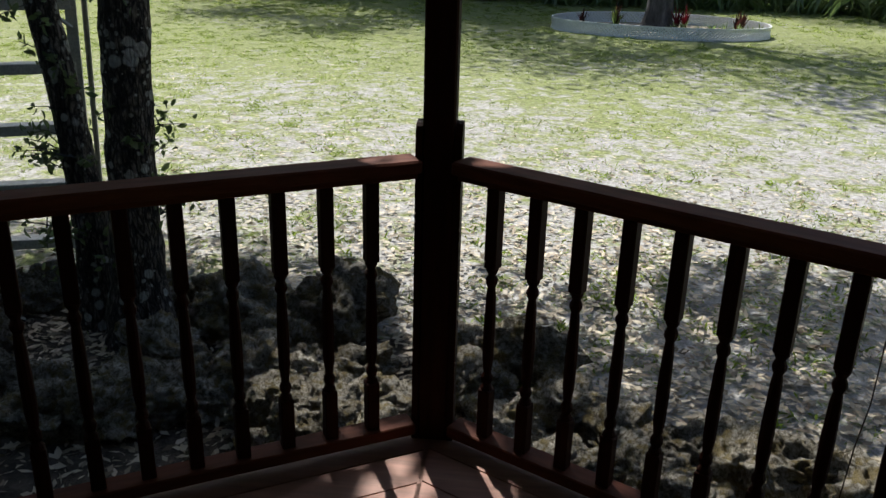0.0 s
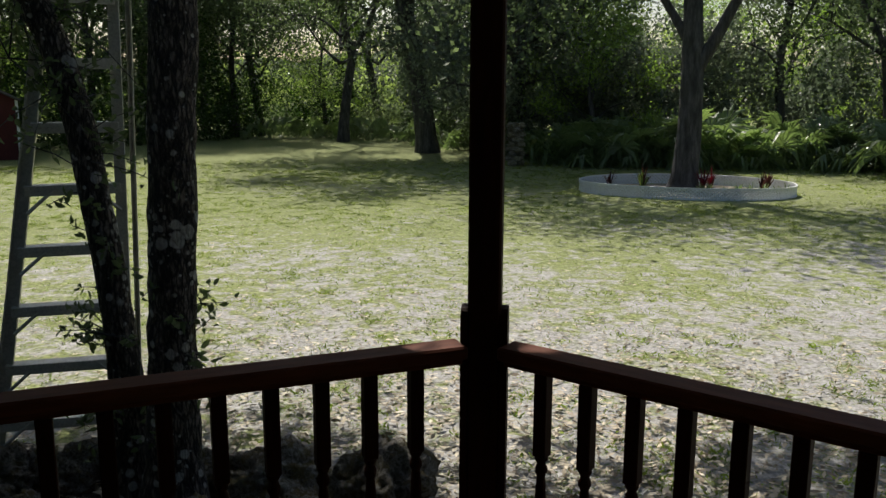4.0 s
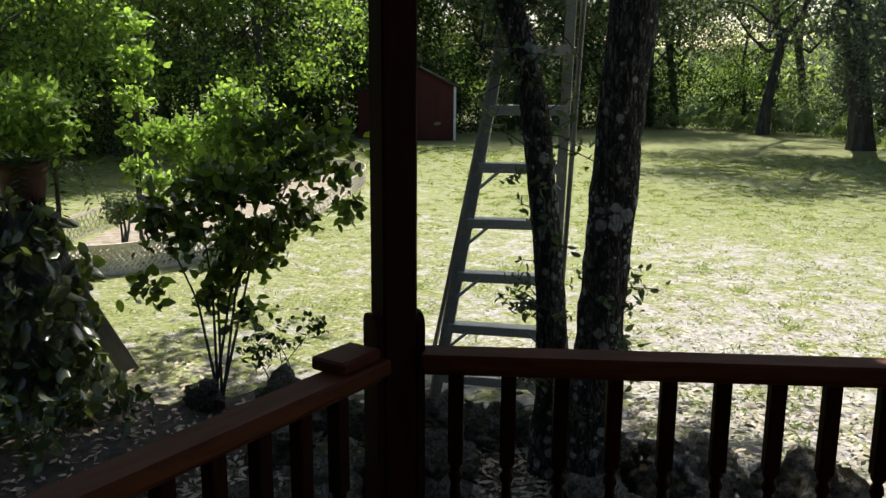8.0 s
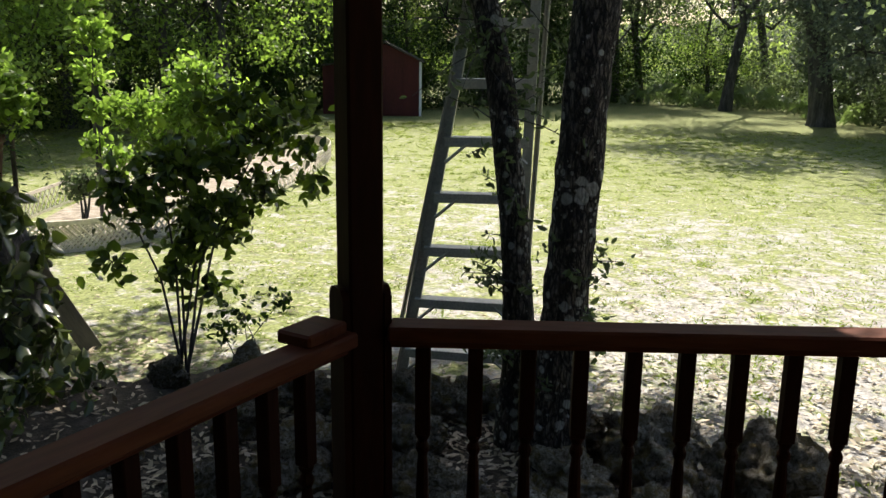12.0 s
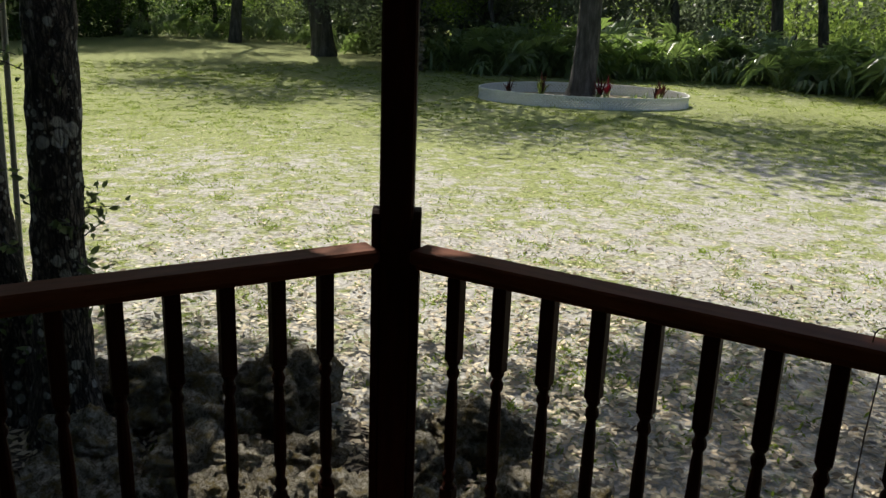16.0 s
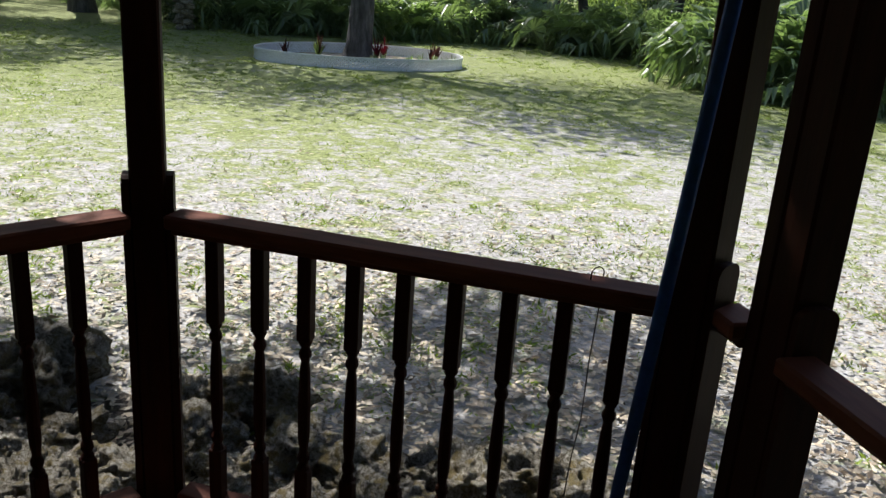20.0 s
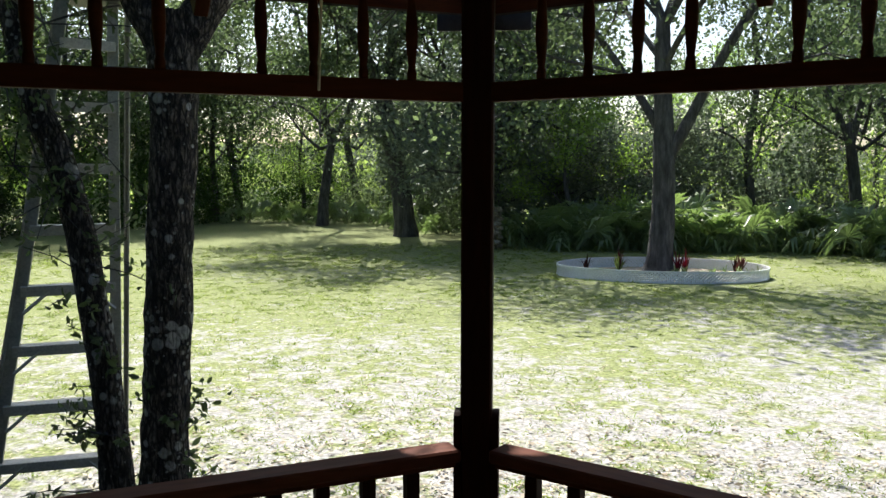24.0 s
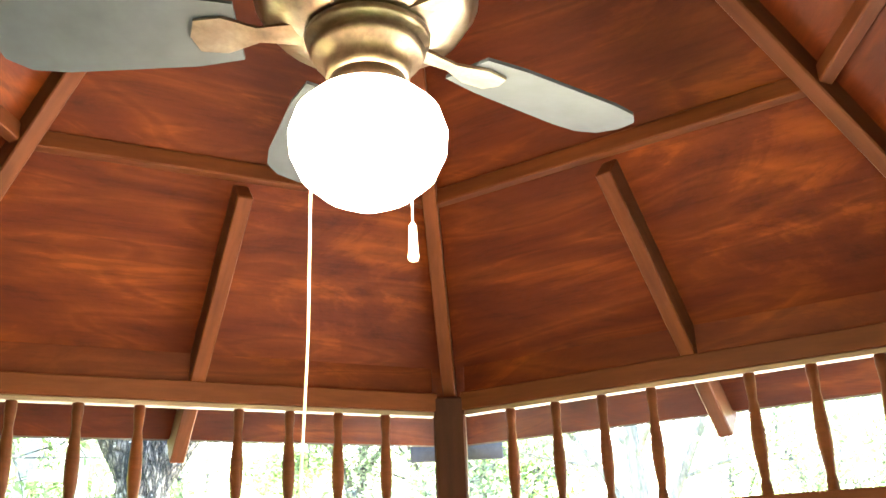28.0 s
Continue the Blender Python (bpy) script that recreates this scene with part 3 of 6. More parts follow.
def railing(p, q, count, trim0=0.075, trim1=0.075, first=0.195, step=0.129):
    length = (q - p).length - trim0 - trim1
    base = side_pose(p, q)
    way = 1 if (base.to_3x3() @ Vector((1, 0, 0))).dot(q - p) > 0 else -1
    half = (q - p).length / 2
    if way < 0:
        trim0, trim1 = trim1, trim0
    shift = (trim0 - trim1) / 2
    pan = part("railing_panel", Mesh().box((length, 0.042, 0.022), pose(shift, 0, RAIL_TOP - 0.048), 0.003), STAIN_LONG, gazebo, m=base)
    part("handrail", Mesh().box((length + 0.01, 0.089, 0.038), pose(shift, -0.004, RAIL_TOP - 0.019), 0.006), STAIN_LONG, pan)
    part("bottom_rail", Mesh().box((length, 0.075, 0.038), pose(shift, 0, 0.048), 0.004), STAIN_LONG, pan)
    for i in range(count):
        part("baluster", BAL, None, pan, m=pose(way * (first + step * i - half), 0, 0.066))
    return pan


railing(A, B, 9, first=0.205, step=0.130)
railing(A, C, 9, first=0.190, step=0.132)
railing(B, F_, 9, first=0.215, step=0.1225)
railing(Vector((1.2575, 0.66, 0)), Vector((1.2575, 0.556, 0)), 0, 0.0, 0.0)
railing(Vector((1.2575, 0.396, 0)), Vector((1.2575, -0.66, 0)), 0, 0.0, 0.0)
railing(F_, G_, 9)

# frieze: beam, spindles and plates on every side
# frieze takes the brighter rafter orange to stand for lamplight on its stain
SPIN = Mesh().lathe([(0.013, 0), (0.0135, 0.02), (0.010, 0.035), (0.0165, 0.10), (0.0165, 0.14), (0.012, 0.20), (0.010, 0.215), (0.0135, 0.255), (0.013, 0.28)], 10).mesh("spindle", RAFTER, True)
for k in range(6):
    p, q = VERT[k], VERT[(k + 1) % 6]
    wide = (q - p).length - 0.095
    fr = part("frieze_panel", Mesh().box((wide, 0.038, 0.053), pose(0, 0, 1.9035), 0.003), RAFTER, gazebo, m=side_pose(p, q))
    part("top_plate", Mesh().box((wide, 0.040, 0.052), pose(0, 0, 2.2445), 0.003), RAFTER, fr)
    part("blocking", Mesh().box((wide - 0.01, 0.018, 0.10), pose(0, 0.008, 2.322), 0.002), PLY, fr, "reddish plywood blocking")
    part("upper_strip", Mesh().box((wide, 0.036, 0.012), pose(0, 0.004, 2.2120), 0.002), PALE, fr, "pale pine strip")
    way = 1 if (side_pose(p, q).to_3x3() @ Vector((1, 0, 0))).dot(q - p) > 0 else -1
    if k == 5:
        way = -way
    for x in (0.20, 0.337, 0.471, 0.605, 0.848, 0.988, 1.132, 1.268):
        part("spindle", SPIN, None, fr, m=pose(way * (x - 0.7), 0, 1.929))

# deck
deck = part("deck_frame", Mesh().prism([(1.46 * math.cos(radians(30 + 60 * i)), 1.46 * math.sin(radians(30 + 60 * i))) for i in range(6)], 0.14, pose(0, 0, -0.115, -90)), STAIN, gazebo)
for k in range(6):
    p, q = VERT[k], VERT[(k + 1) % 6]
    base = side_pose(p, q)
    inr = R * math.cos(radians(30)) + (0.04 if C in (p, q) or E_ in (p, q) else 0)
    w = 0.138
    j = 0
    while True:
        out = inr + 0.06 - j * (w + 0.006)
        inn = out - w
        if inn < 0.02:
            break
        t = math.tan(radians(30))
        o = [(-out * t + 0.004, out - inr), (out * t - 0.004, out - inr), (inn * t - 0.004, inn - inr), (-inn * t + 0.004, inn - inr)]
        part("deck_board", Mesh().prism(o, 0.036, base @ pose(0, 0, -0.018, -90)), DECKWOOD, gazebo)
        j += 1

# roof: plywood facets, hip and common rafters, battens at the joint, shingled top
for k in range(6):
    p, q = VERT[k] / R, VERT[(k + 1) % 6] / R
    def at(r, dz=0.0, s=0.0, inset=0.0):
        v = p.lerp(q, s) * r
        return Vector((v.x, v.y, zu(r) + dz))
    for lo, hi in ((1.63, 0.955), (0.955, 0.03)):
        vs = [at(lo, 0.062), at(lo, 0.062, 1), at(hi, 0.062, 1), at(hi, 0.062)]
        vs += [v + Vector((0, 0, 0.014)) for v in vs]
        mid = (vs[0] + vs[1]) / 2
        x = (vs[1] - vs[0]).normalized()
        up = ((vs[2] + vs[3]) / 2 - mid).normalized()
        m = Matrix((x, up, x.cross(up))).transposed().to_4x4()
        m.translation = mid
        inv = m.inverted()
        sheet = Mesh().add([tuple(inv @ v) for v in vs], [(0, 1, 2, 3), (7, 6, 5, 4), (0, 4, 5, 1), (1, 5, 6, 2), (2, 6, 7, 3), (3, 7, 4, 0)])
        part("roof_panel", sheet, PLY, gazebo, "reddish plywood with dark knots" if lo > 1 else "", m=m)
    top = [at(1.66, 0.085), at(1.66, 0.085, 1), at(0.0, 0.085), at(1.66, 0.11), at(1.66, 0.11, 1), at(0.0, 0.11)]
    part("shingle_facet", Mesh().add([tuple(v) for v in top], [(0, 2, 1), (3, 4, 5), (0, 1, 4, 3), (1, 2, 5, 4), (2, 0, 3, 5)]), SHINGLE, gazebo, "dark grey shingles")

    def beam(a, b, wide, high, name, up=Vector((0, 0, 1))):
        d = b - a
        x = d.normalized()
        y = up.cross(x).normalized()
        z = x.cross(y)
        m = Matrix((x, y, z)).transposed().to_4x4()
        m.translation = (a + b) / 2
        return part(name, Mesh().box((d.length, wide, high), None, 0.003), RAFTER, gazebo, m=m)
    beam(at(1.65, 0.045), at(0.06, 0.045), 0.038, 0.085, "hip_rafter")
    mid = 0.515 if k != 5 else 0.485
    beam(at(1.635, 0.03, mid), at(0.98, 0.03, 0.5), 0.038, 0.085, "common_rafter")
    beam(at(0.955, 0.045, 0.01), at(0.955, 0.045, 0.99), 0.032, 0.04, "batten")
    part("gutter_corner", Mesh().box((0.29, 0.012, 0.06), pose(p.x * 1.66, p.y * 1.66, zu(1.66) + 0.075, 0, 0, math.degrees(math.atan2(p.y, p.x)) - 90), 0.003), BLACKPL, gazebo, "black corner flashing")
part("roof_hub", Mesh().lathe([(0.075, 3.20), (0.075, 3.45)], 6), RAFTER, gazebo)
part("rail_block", Mesh().box((0.10, 0.14, 0.032), pose(-1.235, 0.545, 0.917), 0.006), STAIN_LONG, gazebo)


# ---- ceiling fan ----
FAN = Vector((-0.012, 0.0, 0.072))
fan = thing("ceiling_fan", "brass ceiling fan with pale grey blades and lit globe", "ceiling fan", m=HOUSE @ pose(FAN.x, FAN.y, FAN.z))
part("downrod", Mesh().lathe([(0.013, 2.62), (0.013, 3.22)], 12), BRONZE, fan, smooth=True)
part("canopy", Mesh().lathe([(0.02, 3.10), (0.055, 3.13), (0.065, 3.20), (0.06, 3.24)], 20), BRONZE, fan, smooth=True)
part("motor_housing", Mesh().lathe([(0.05, 2.475), (0.10, 2.48), (0.148, 2.498), (0.168, 2.53), (0.160, 2.56), (0.150, 2.566), (0.146, 2.60), (0.11, 2.635), (0.03, 2.65)], 32), BRONZE, fan, "brown and cream metal motor housing", smooth=True)
part("switch_housing", Mesh().lathe([(0.060, 2.40), (0.063, 2.412), (0.066, 2.43), (0.080, 2.436), (0.086, 2.446), (0.080, 2.456), (0.092, 2.462), (0.094, 2.472), (0.05, 2.48)], 28), BRONZE, fan, smooth=True)
part("fitter", Mesh().lathe([(0.058, 2.372), (0.062, 2.38), (0.056, 2.40), (0.05, 2.405)], 28), BRONZE, fan, smooth=True)
gm, gn, gl, gb = material("lit_opal_glass", 0.25)
gb.inputs["Base Color"].default_value = (0.9, 0.85, 0.75, 1)
gb.inputs["Emission Color"].default_value = (1.0, 0.80, 0.52, 1)
gb.inputs["Emission Strength"].default_value = 0.9
part("globe", Mesh().lathe([(0.004, 2.202), (0.03, 2.206), (0.064, 2.222), (0.094, 2.248), (0.110, 2.282), (0.113, 2.312), (0.104, 2.342), (0.080, 2.366), (0.060, 2.376)], 36), gm, fan, "lit white opal glass globe", smooth=True)
BLADE_OUT = [(0.0, -0.055), (0.0, 0.055), (0.08, 0.068), (0.30, 0.076), (0.36, 0.07), (0.395, 0.045), (0.405, 0.0), (0.395, -0.045), (0.36, -0.07), (0.30, -0.076), (0.08, -0.068)]
for i in range(5):
    a = 42 + 72 * i
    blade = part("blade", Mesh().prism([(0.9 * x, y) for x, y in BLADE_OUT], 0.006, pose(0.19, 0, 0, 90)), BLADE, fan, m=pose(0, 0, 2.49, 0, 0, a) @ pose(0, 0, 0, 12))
    part("blade_iron", Mesh().prism([(0.09, -0.022), (0.09, 0.022), (0.16, 0.014), (0.21, 0.035), (0.25, 0.03), (0.26, 0.0), (0.25, -0.03), (0.21, -0.035), (0.16, -0.014)], 0.005, pose(0, 0, -0.007, 90)), BRONZE, blade)
chain = part("pull_chain", Mesh().tube([(0.035, 0.05, 2.43), (0.045, 0.085, 2.39), (0.048, 0.115, 2.33), (0.048, 0.116, 2.22)], 0.0016, 6), CORD, fan)
part("fob", Mesh().lathe([(0.003, 0.06), (0.006, 0.055), (0.0075, 0.012), (0.009, 0.006), (0.007, 0)], 10, pose(0.048, 0.116, 2.162)), CORD, chain, "pale plastic fob")
part("pull_cord", Mesh().tube([(-0.055, 0.04, 2.43), (-0.085, 0.075, 2.39), (-0.103, 0.095, 2.33), (-0.104, 0.095, 2.26), (-0.104, 0.095, 2.05), (-0.109, 0.095, 1.90), (-0.116, 0.095, 1.73)], 0.0022, 6), CORD, fan, "long cream pull cord", smooth=True)
bulb = bpy.data.lights.new("globe_light", "POINT")
bulb.energy = 0.33
bulb.color = (1.0, 0.60, 0.28)
bulb.shadow_soft_size = 0.10
new("globe_light", bulb).location = HOUSE @ Vector((FAN.x, FAN.y, 2.24))


# ---- tree beside the gazebo ----
def tapered(path, radii, sides=12, rough=0.0, seed=0):
    """Tube through smoothed points with an uneven skin."""
    p = [Vector(q) for q in path]
    fine, rad = [], []
    for i in range(len(p) - 1):
        a, b, c, d = p[max(i - 1, 0)], p[i], p[i + 1], p[min(i + 2, len(p) - 1)]
        for t in np.linspace(0, 1, 6, endpoint=False):
            fine.append(0.5 * ((2 * b) + (c - a) * t + (2 * a - 5 * b + 4 * c - d) * t * t + (3 * b - a - 3 * c + d) * t ** 3))
            rad.append(radii[i] + (radii[i + 1] - radii[i]) * t)
    fine.append(p[-1])
    rad.append(radii[-1])
    m = Mesh().tube(fine, rad, sides)
    if rough:
        v = m.v[0]
        for i in range(len(v)):
            k = 1 + rough * noise.noise(Vector(v[i]) * 9 + Vector((seed, 0, 0)))
            c = fine[i // sides]
            v[i] = np.array(c) + (v[i] - np.array(c)) * k
    return m


def branchy(start, heading, length, radius, depth, out, tips, r):
    """Limbs by repeated forking."""
    p = [Vector(start)]
    d = Vector(heading).normalized()
    rad = [radius]
    for i in range(4):
        d = (d + Vector(r.normal(size=3)) * 0.16 + Vector((0, 0, 0.05))).normalized()
        p.append(p[-1] + d * length / 4)
        rad.append(radius * (1 - 0.13 * (i + 1)))
    out.tube(p, rad, 6 if radius > 0.04 else 4)
    if depth == 0:
        tips += p[1:]
        return
    for _ in range(3):
        q = p[r.integers(2, 5)]
        nd = (d + Vector(r.normal(size=3)) * 0.62).normalized()
        branchy(q, nd, length * 0.68, radius * 0.52, depth - 1, out, tips, r)


def near_tree():
    r = np.random.default_rng(3)
    tr = thing("live_oak", "twin-trunked oak with lichen-spotted bark beside the gazebo", "tree")
    part("trunk", tapered([(-1.58, 2.60, G - 0.1), (-1.565, 2.60, -0.1), (-1.545, 2.60, 0.4), (-1.52, 2.60, 0.8), (-1.487, 2.59, 1.3), (-1.448, 2.58, 1.85), (-1.44, 2.57, 2.15), (-1.44, 2.57, 2.35)], (0.20, 0.125, 0.106, 0.103, 0.101, 0.100, 0.108, 0.112), 26, 0.13), LICHEN, tr, smooth=True)
    part("trunk", tapered([(-1.84, 2.72, G - 0.1), (-1.855, 2.74, 0.0), (-1.89, 2.75, 0.5), (-1.945, 2.75, 0.95), (-2.02, 2.76, 1.4), (-2.115, 2.75, 1.77), (-2.205, 2.74, 2.0), (-2.33, 2.74, 2.6), (-2.4, 2.8, 3.6)], (0.14, 0.085, 0.072, 0.070, 0.069, 0.068, 0.066, 0.056, 0.045), 20, 0.14, 5), LICHEN, tr, smooth=True)
    part("limb", tapered([(-1.44, 2.56, 2.12), (-1.33, 2.61, 2.34), (-1.20, 2.68, 2.56), (-0.98, 2.8, 3.0), (-0.8, 2.95, 3.5)], (0.08, 0.088, 0.080, 0.066, 0.05), 14, 0.12, 2), LICHEN, tr, smooth=True)
    part("limb", tapered([(-1.44, 2.56, 2.12), (-1.53, 2.52, 2.34), (-1.64, 2.46, 2.6), (-1.8, 2.4, 3.1), (-1.95, 2.4, 3.6)], (0.07, 0.074, 0.066, 0.058, 0.05), 14, 0.12, 4), LICHEN, tr, smooth=True)
    limbs, tips = Mesh(), []
    for s, h, rad in (((-0.8, 2.95, 3.5), (0.35, 0.3, 0.8), 0.05), ((-1.95, 2.4, 3.6), (-0.5, 0.2, 1), 0.05), ((-2.4, 2.8, 3.6), (-0.5, 0.1, 1), 0.04), ((-2.4, 2.8, 3.6), (0.1, -0.5, 0.9), 0.035),
                      ((-0.98, 2.8, 3.0), (0.15, 1.0, 0.95), 0.045), ((-0.9, 2.85, 3.2), (0.75, 0.75, 0.9), 0.04), ((-1.9, 2.4, 3.3), (-0.7, 0.8, 0.9), 0.04), ((-1.7, 2.45, 2.8), (-0.3, 0.95, 0.9), 0.045)):
        branchy(s, h, 1.9, rad, 3, limbs, tips, r)
    tagged(part("twig", limbs, BARK, tr, smooth=True), kind="stuff")
    t = np.array([tuple(q) for q in tips])
    t = t[(t[:, 2] > 3.3)]
    pts = [np.repeat(t, 10, 0) + r.normal(size=(len(t) * 10, 3)) * 0.27]
    # spreading crown of leafy sprays over the gazebo and the ground beside it
    for i in range(383):
        d = r.normal(size=3)
        c = np.array((-2.7, 3.6, 5.2)) + d / np.linalg.norm(d) * r.random() ** 0.42 * (4.3, 3.1, 1.3)
        # outlying sprays added where their shade darkens the ground at the left
        if i > 330:
            c = np.array((-3.9, 6.3, 5.2)) + r.normal(size=3) * (0.75, 0.55, 0.3)
        elif i > 300:
            c = np.array((-5.3, 5.4, 5.2)) + r.normal(size=3) * (0.8, 0.6, 0.3)
        elif -3.0 < c[0] < -0.2 and 4.3 < c[1] < 6.6 and r.random() < 0.86:
            continue
        elif c[0] < -5.6:
            continue
        pts.append(c + r.normal(size=(190, 3)) * (0.38, 0.38, 0.16))
    # sprays added out of view to shade the ground beyond the right-hand rail
    for i in range(12):
        pts.append((r.uniform(-2.3, 0.6), r.uniform(6.0, 8.0), r.uniform(5.0, 5.5)) + r.normal(size=(120, 3)) * (0.30, 0.30, 0.14))
    pts = np.concatenate(pts)
    pts = pts[pts[:, 2] > 3.4]
    # gaps in the crown that let sun down on the rocks and the deck's edge
    foot = pts[:, :2] - np.array(SUN_DIR.xy) / SUN_DIR.z * (pts[:, 2:3] - G)
    for gx, gy, rx, ry, share in ((-0.36, 1.85, 0.42, 0.62, 0.95), (0.95, 1.75, 0.8, 0.5, 0.5), (0.1, 0.75, 0.45, 0.35, 0.9), (0.38, 0.48, 0.45, 0.30, 0.85), (-5.0, 1.3, 1.0, 0.8, 0.45)):
        inside = (((foot - (gx, gy)) / (rx, ry)) ** 2).sum(1) < 1
        hole = np.array([noise.noise((u * 1.7, v * 1.7, 4)) for u, v in foot]) > -0.25
        pts = pts[~(inside & hole & (r.random(len(pts)) < share))]
        foot = pts[:, :2] - np.array(SUN_DIR.xy) / SUN_DIR.z * (pts[:, 2:3] - G)
    part("crown", leaf_mesh("crown", LEAF_OAK, pts, r.uniform(0.12, 0.20, len(pts)), seed=5, slim=0.6), None, tr)
    # suckers and sprigs on the stems
    sp, ap, tw = [], [], Mesh()
    for cx, cy, cz, k, s in ((-1.97, 2.72, 1.25, 26, 0.16), (-2.05, 2.75, 1.9, 60, 0.30), (-2.15, 2.75, 2.35, 70, 0.35), (-1.83, 2.62, 0.10, 40, 0.20), (-1.40, 2.55, 0.25, 26, 0.18), (-2.05, 2.7, 0.15, 36, 0.2), (-1.42, 2.52, 0.55, 22, 0.14), (-1.85, 2.66, 0.45, 46, 0.22), (-2.12, 2.72, 1.55, 60, 0.22), (-1.92, 2.7, 0.95, 14, 0.14), (-2.0, 2.7, 2.6, 70, 0.4), (-2.3, 2.7, 1.7, 50, 0.3), (-2.3, 2.65, 2.15, 80, 0.35), (-1.5, 2.6, 2.7, 40, 0.4)):
        for _ in range(max(2, k // 8)):
            a = r.normal(size=3) * (s, s, s * 0.8)
            e = Vector((cx, cy, cz)) + Vector(a)
            tw.tube([(cx, cy, cz), tuple(Vector((cx, cy, cz)).lerp(e, 0.5) + Vector((0, 0, 0.02))), tuple(e)], (0.004, 0.003, 0.0015), 5)
            for _ in range(11):
                f = r.random()
                sp.append(np.array((cx, cy, cz)) + a * (0.3 + 0.75 * f) + r.normal(size=3) * 0.015)
    # short leafy shoots all along both stems
    for j in range(50):
        z = r.uniform(0.75, 2.5) if j < 30 else r.uniform(-0.1, 0.75)
        c = Vector((np.interp(z, (0, 0.5, 0.95, 1.4, 2.0, 2.6), (-1.86, -1.89, -1.945, -2.02, -2.205, -2.33)), 2.75, z)) if j < 40 else Vector((-1.53, 2.58, z))
        a = r.uniform(0, 2 * math.pi)
        e = c + Vector((math.cos(a), math.sin(a), r.uniform(-0.4, 0.7))) * r.uniform(0.12, 0.30)
        tw.tube([tuple(c), tuple(c.lerp(e, 0.5) + Vector((0, 0, 0.02))), tuple(e)], (0.004, 0.003, 0.0015), 4)
        for f in r.uniform(0.45, 1.1, 9):
            sp.append(np.array(c.lerp(e, f)) + r.normal(size=3) * 0.02)
    tagged(part("twig", tw, BARK, tr), kind="stuff")
    sprig = part("sprig", leaf_mesh("sprig", LEAF_OAK, sp, r.uniform(0.035, 0.06, len(sp)), seed=8, slim=0.5, oval=True), None, tr, "small dark green leaves on suckers")
    tagged(sprig, kind="stuff")


near_tree()


# ---- ladder ----
def ladder():
    la = thing("step_ladder", "tall weathered aluminium step ladder with braced treads", "ladder")
    # front rails lean back, towards the top, in the plane of x and z
    foot_l, foot_r = Vector((-2.745, 2.90, G)), Vector((-2.115, 3.16, G))
    top_l, top_r = Vector((-2.18, 2.96, 2.52)), Vector((-2.04, 3.165, 2.52))
    along = (foot_r - foot_l).normalized()
    away = Vector((-along.y, along.x, 0))
    def rail(a, b, name, w=0.066, t=0.026, side=1):
        d = (b - a).normalized()
        y = away
        x = y.cross(d).normalized()
        m = Matrix((x, d.cross(x), d)).transposed().to_4x4()
        m.translation = (a + b) / 2
        h, k, e = w / 2, t / 2, 0.008
        s = Mesh().prism([(-h, -k), (h, -k), (h, k), (h - e, k), (h - e, -k + e), (-h + e, -k + e), (-h + e, k), (-h, k)], (b - a).length, pose(0, 0, 0, 90) if side > 0 else pose(0, 0, 0, 90, 0, 180))
        return part(name, s, ALU, la, m=m)
    rail(foot_l, top_l, "front_rail")
    rail(foot_r, top_r, "front_rail", 0.052, side=-1)
    rail(Vector((-3.30, 3.62, G)), Vector((-2.25, 3.08, 2.5)), "rear_rail", 0.028)
    rail(Vector((-2.47, 3.88, G)), Vector((-2.05, 3.33, 2.5)), "rear_rail", 0.028)
    for i in range(9):
        z = G + 0.293 + 0.305 * i
        f = (z - G) / (2.52 - G)
        a, b = foot_l.lerp(top_l, f), foot_r.lerp(top_r, f)
        ang = math.degrees(math.atan2((b - a).y, (b - a).x))
        c = (a + b) / 2
        tr = part("tread", Mesh().box(((b - a).length, 0.085, 0.012), pose(0, 0.01, 0), 0.002).box(((b - a).length, 0.006, 0.05), pose(0, -0.033, -0.02), 0.002), ALU, la, m=pose(c.x, c.y, z, 0, 0, ang))
        if i < 5:
            h = (b - a).length / 2
            for s in (-1, 1):
                part("brace", Mesh().tube([(s * (h - 0.005), -0.03, -0.13), (s * (h - 0.14), -0.03, -0.012)], 0.010, 6), ALU, tr)
    mid = (top_l + top_r) / 2 + away * 0.07
    part("top_cap", Mesh().box((0.34, 0.24, 0.07), None, 0.01), BLACKPL, la, "black plastic cap", m=pose(mid.x, mid.y, 2.54, 0, 0, math.degrees(math.atan2(along.y, along.x))))


ladder()


# ---- rocks ----
def rock_mesh(seed):
    """Lumpy coral limestone: broken faces, pits and holes."""
    r = np.random.default_rng(seed)
    bm = bmesh.new()
    bmesh.ops.create_icosphere(bm, subdivisions=5, radius=1)
    off = Vector(r.normal(size=3) * 20)
    sc = Vector((1, r.uniform(0.65, 0.95), r.uniform(0.55, 0.85)))
    for v in bm.verts:
        d = v.co.normalized()
        k = 0.95 + 0.50 * noise.noise(d * 1.4 + off) + 0.32 * noise.noise(d * 2.9 + off) - 0.30 * abs(noise.noise(d * 4.5 + off)) - 0.17 * abs(noise.noise(d * 9 + off)) - 0.17 * abs(noise.noise(d * 17 + off)) + 0.07 * noise.noise(d * 31 + off) + 0.14
        k = max(k, 0.35)
        v.co = Vector((d.x * sc.x, d.y * sc.y, d.z * sc.z)) * k
    me = bpy.data.meshes.new("rock")
    bm.to_mesh(me)
    bm.free()
    me.materials.append(ROCK)
    me.polygons.foreach_set("use_smooth", [True] * len(me.polygons))
    return me


ROCKS = [rock_mesh(40 + i) for i in range(7)]


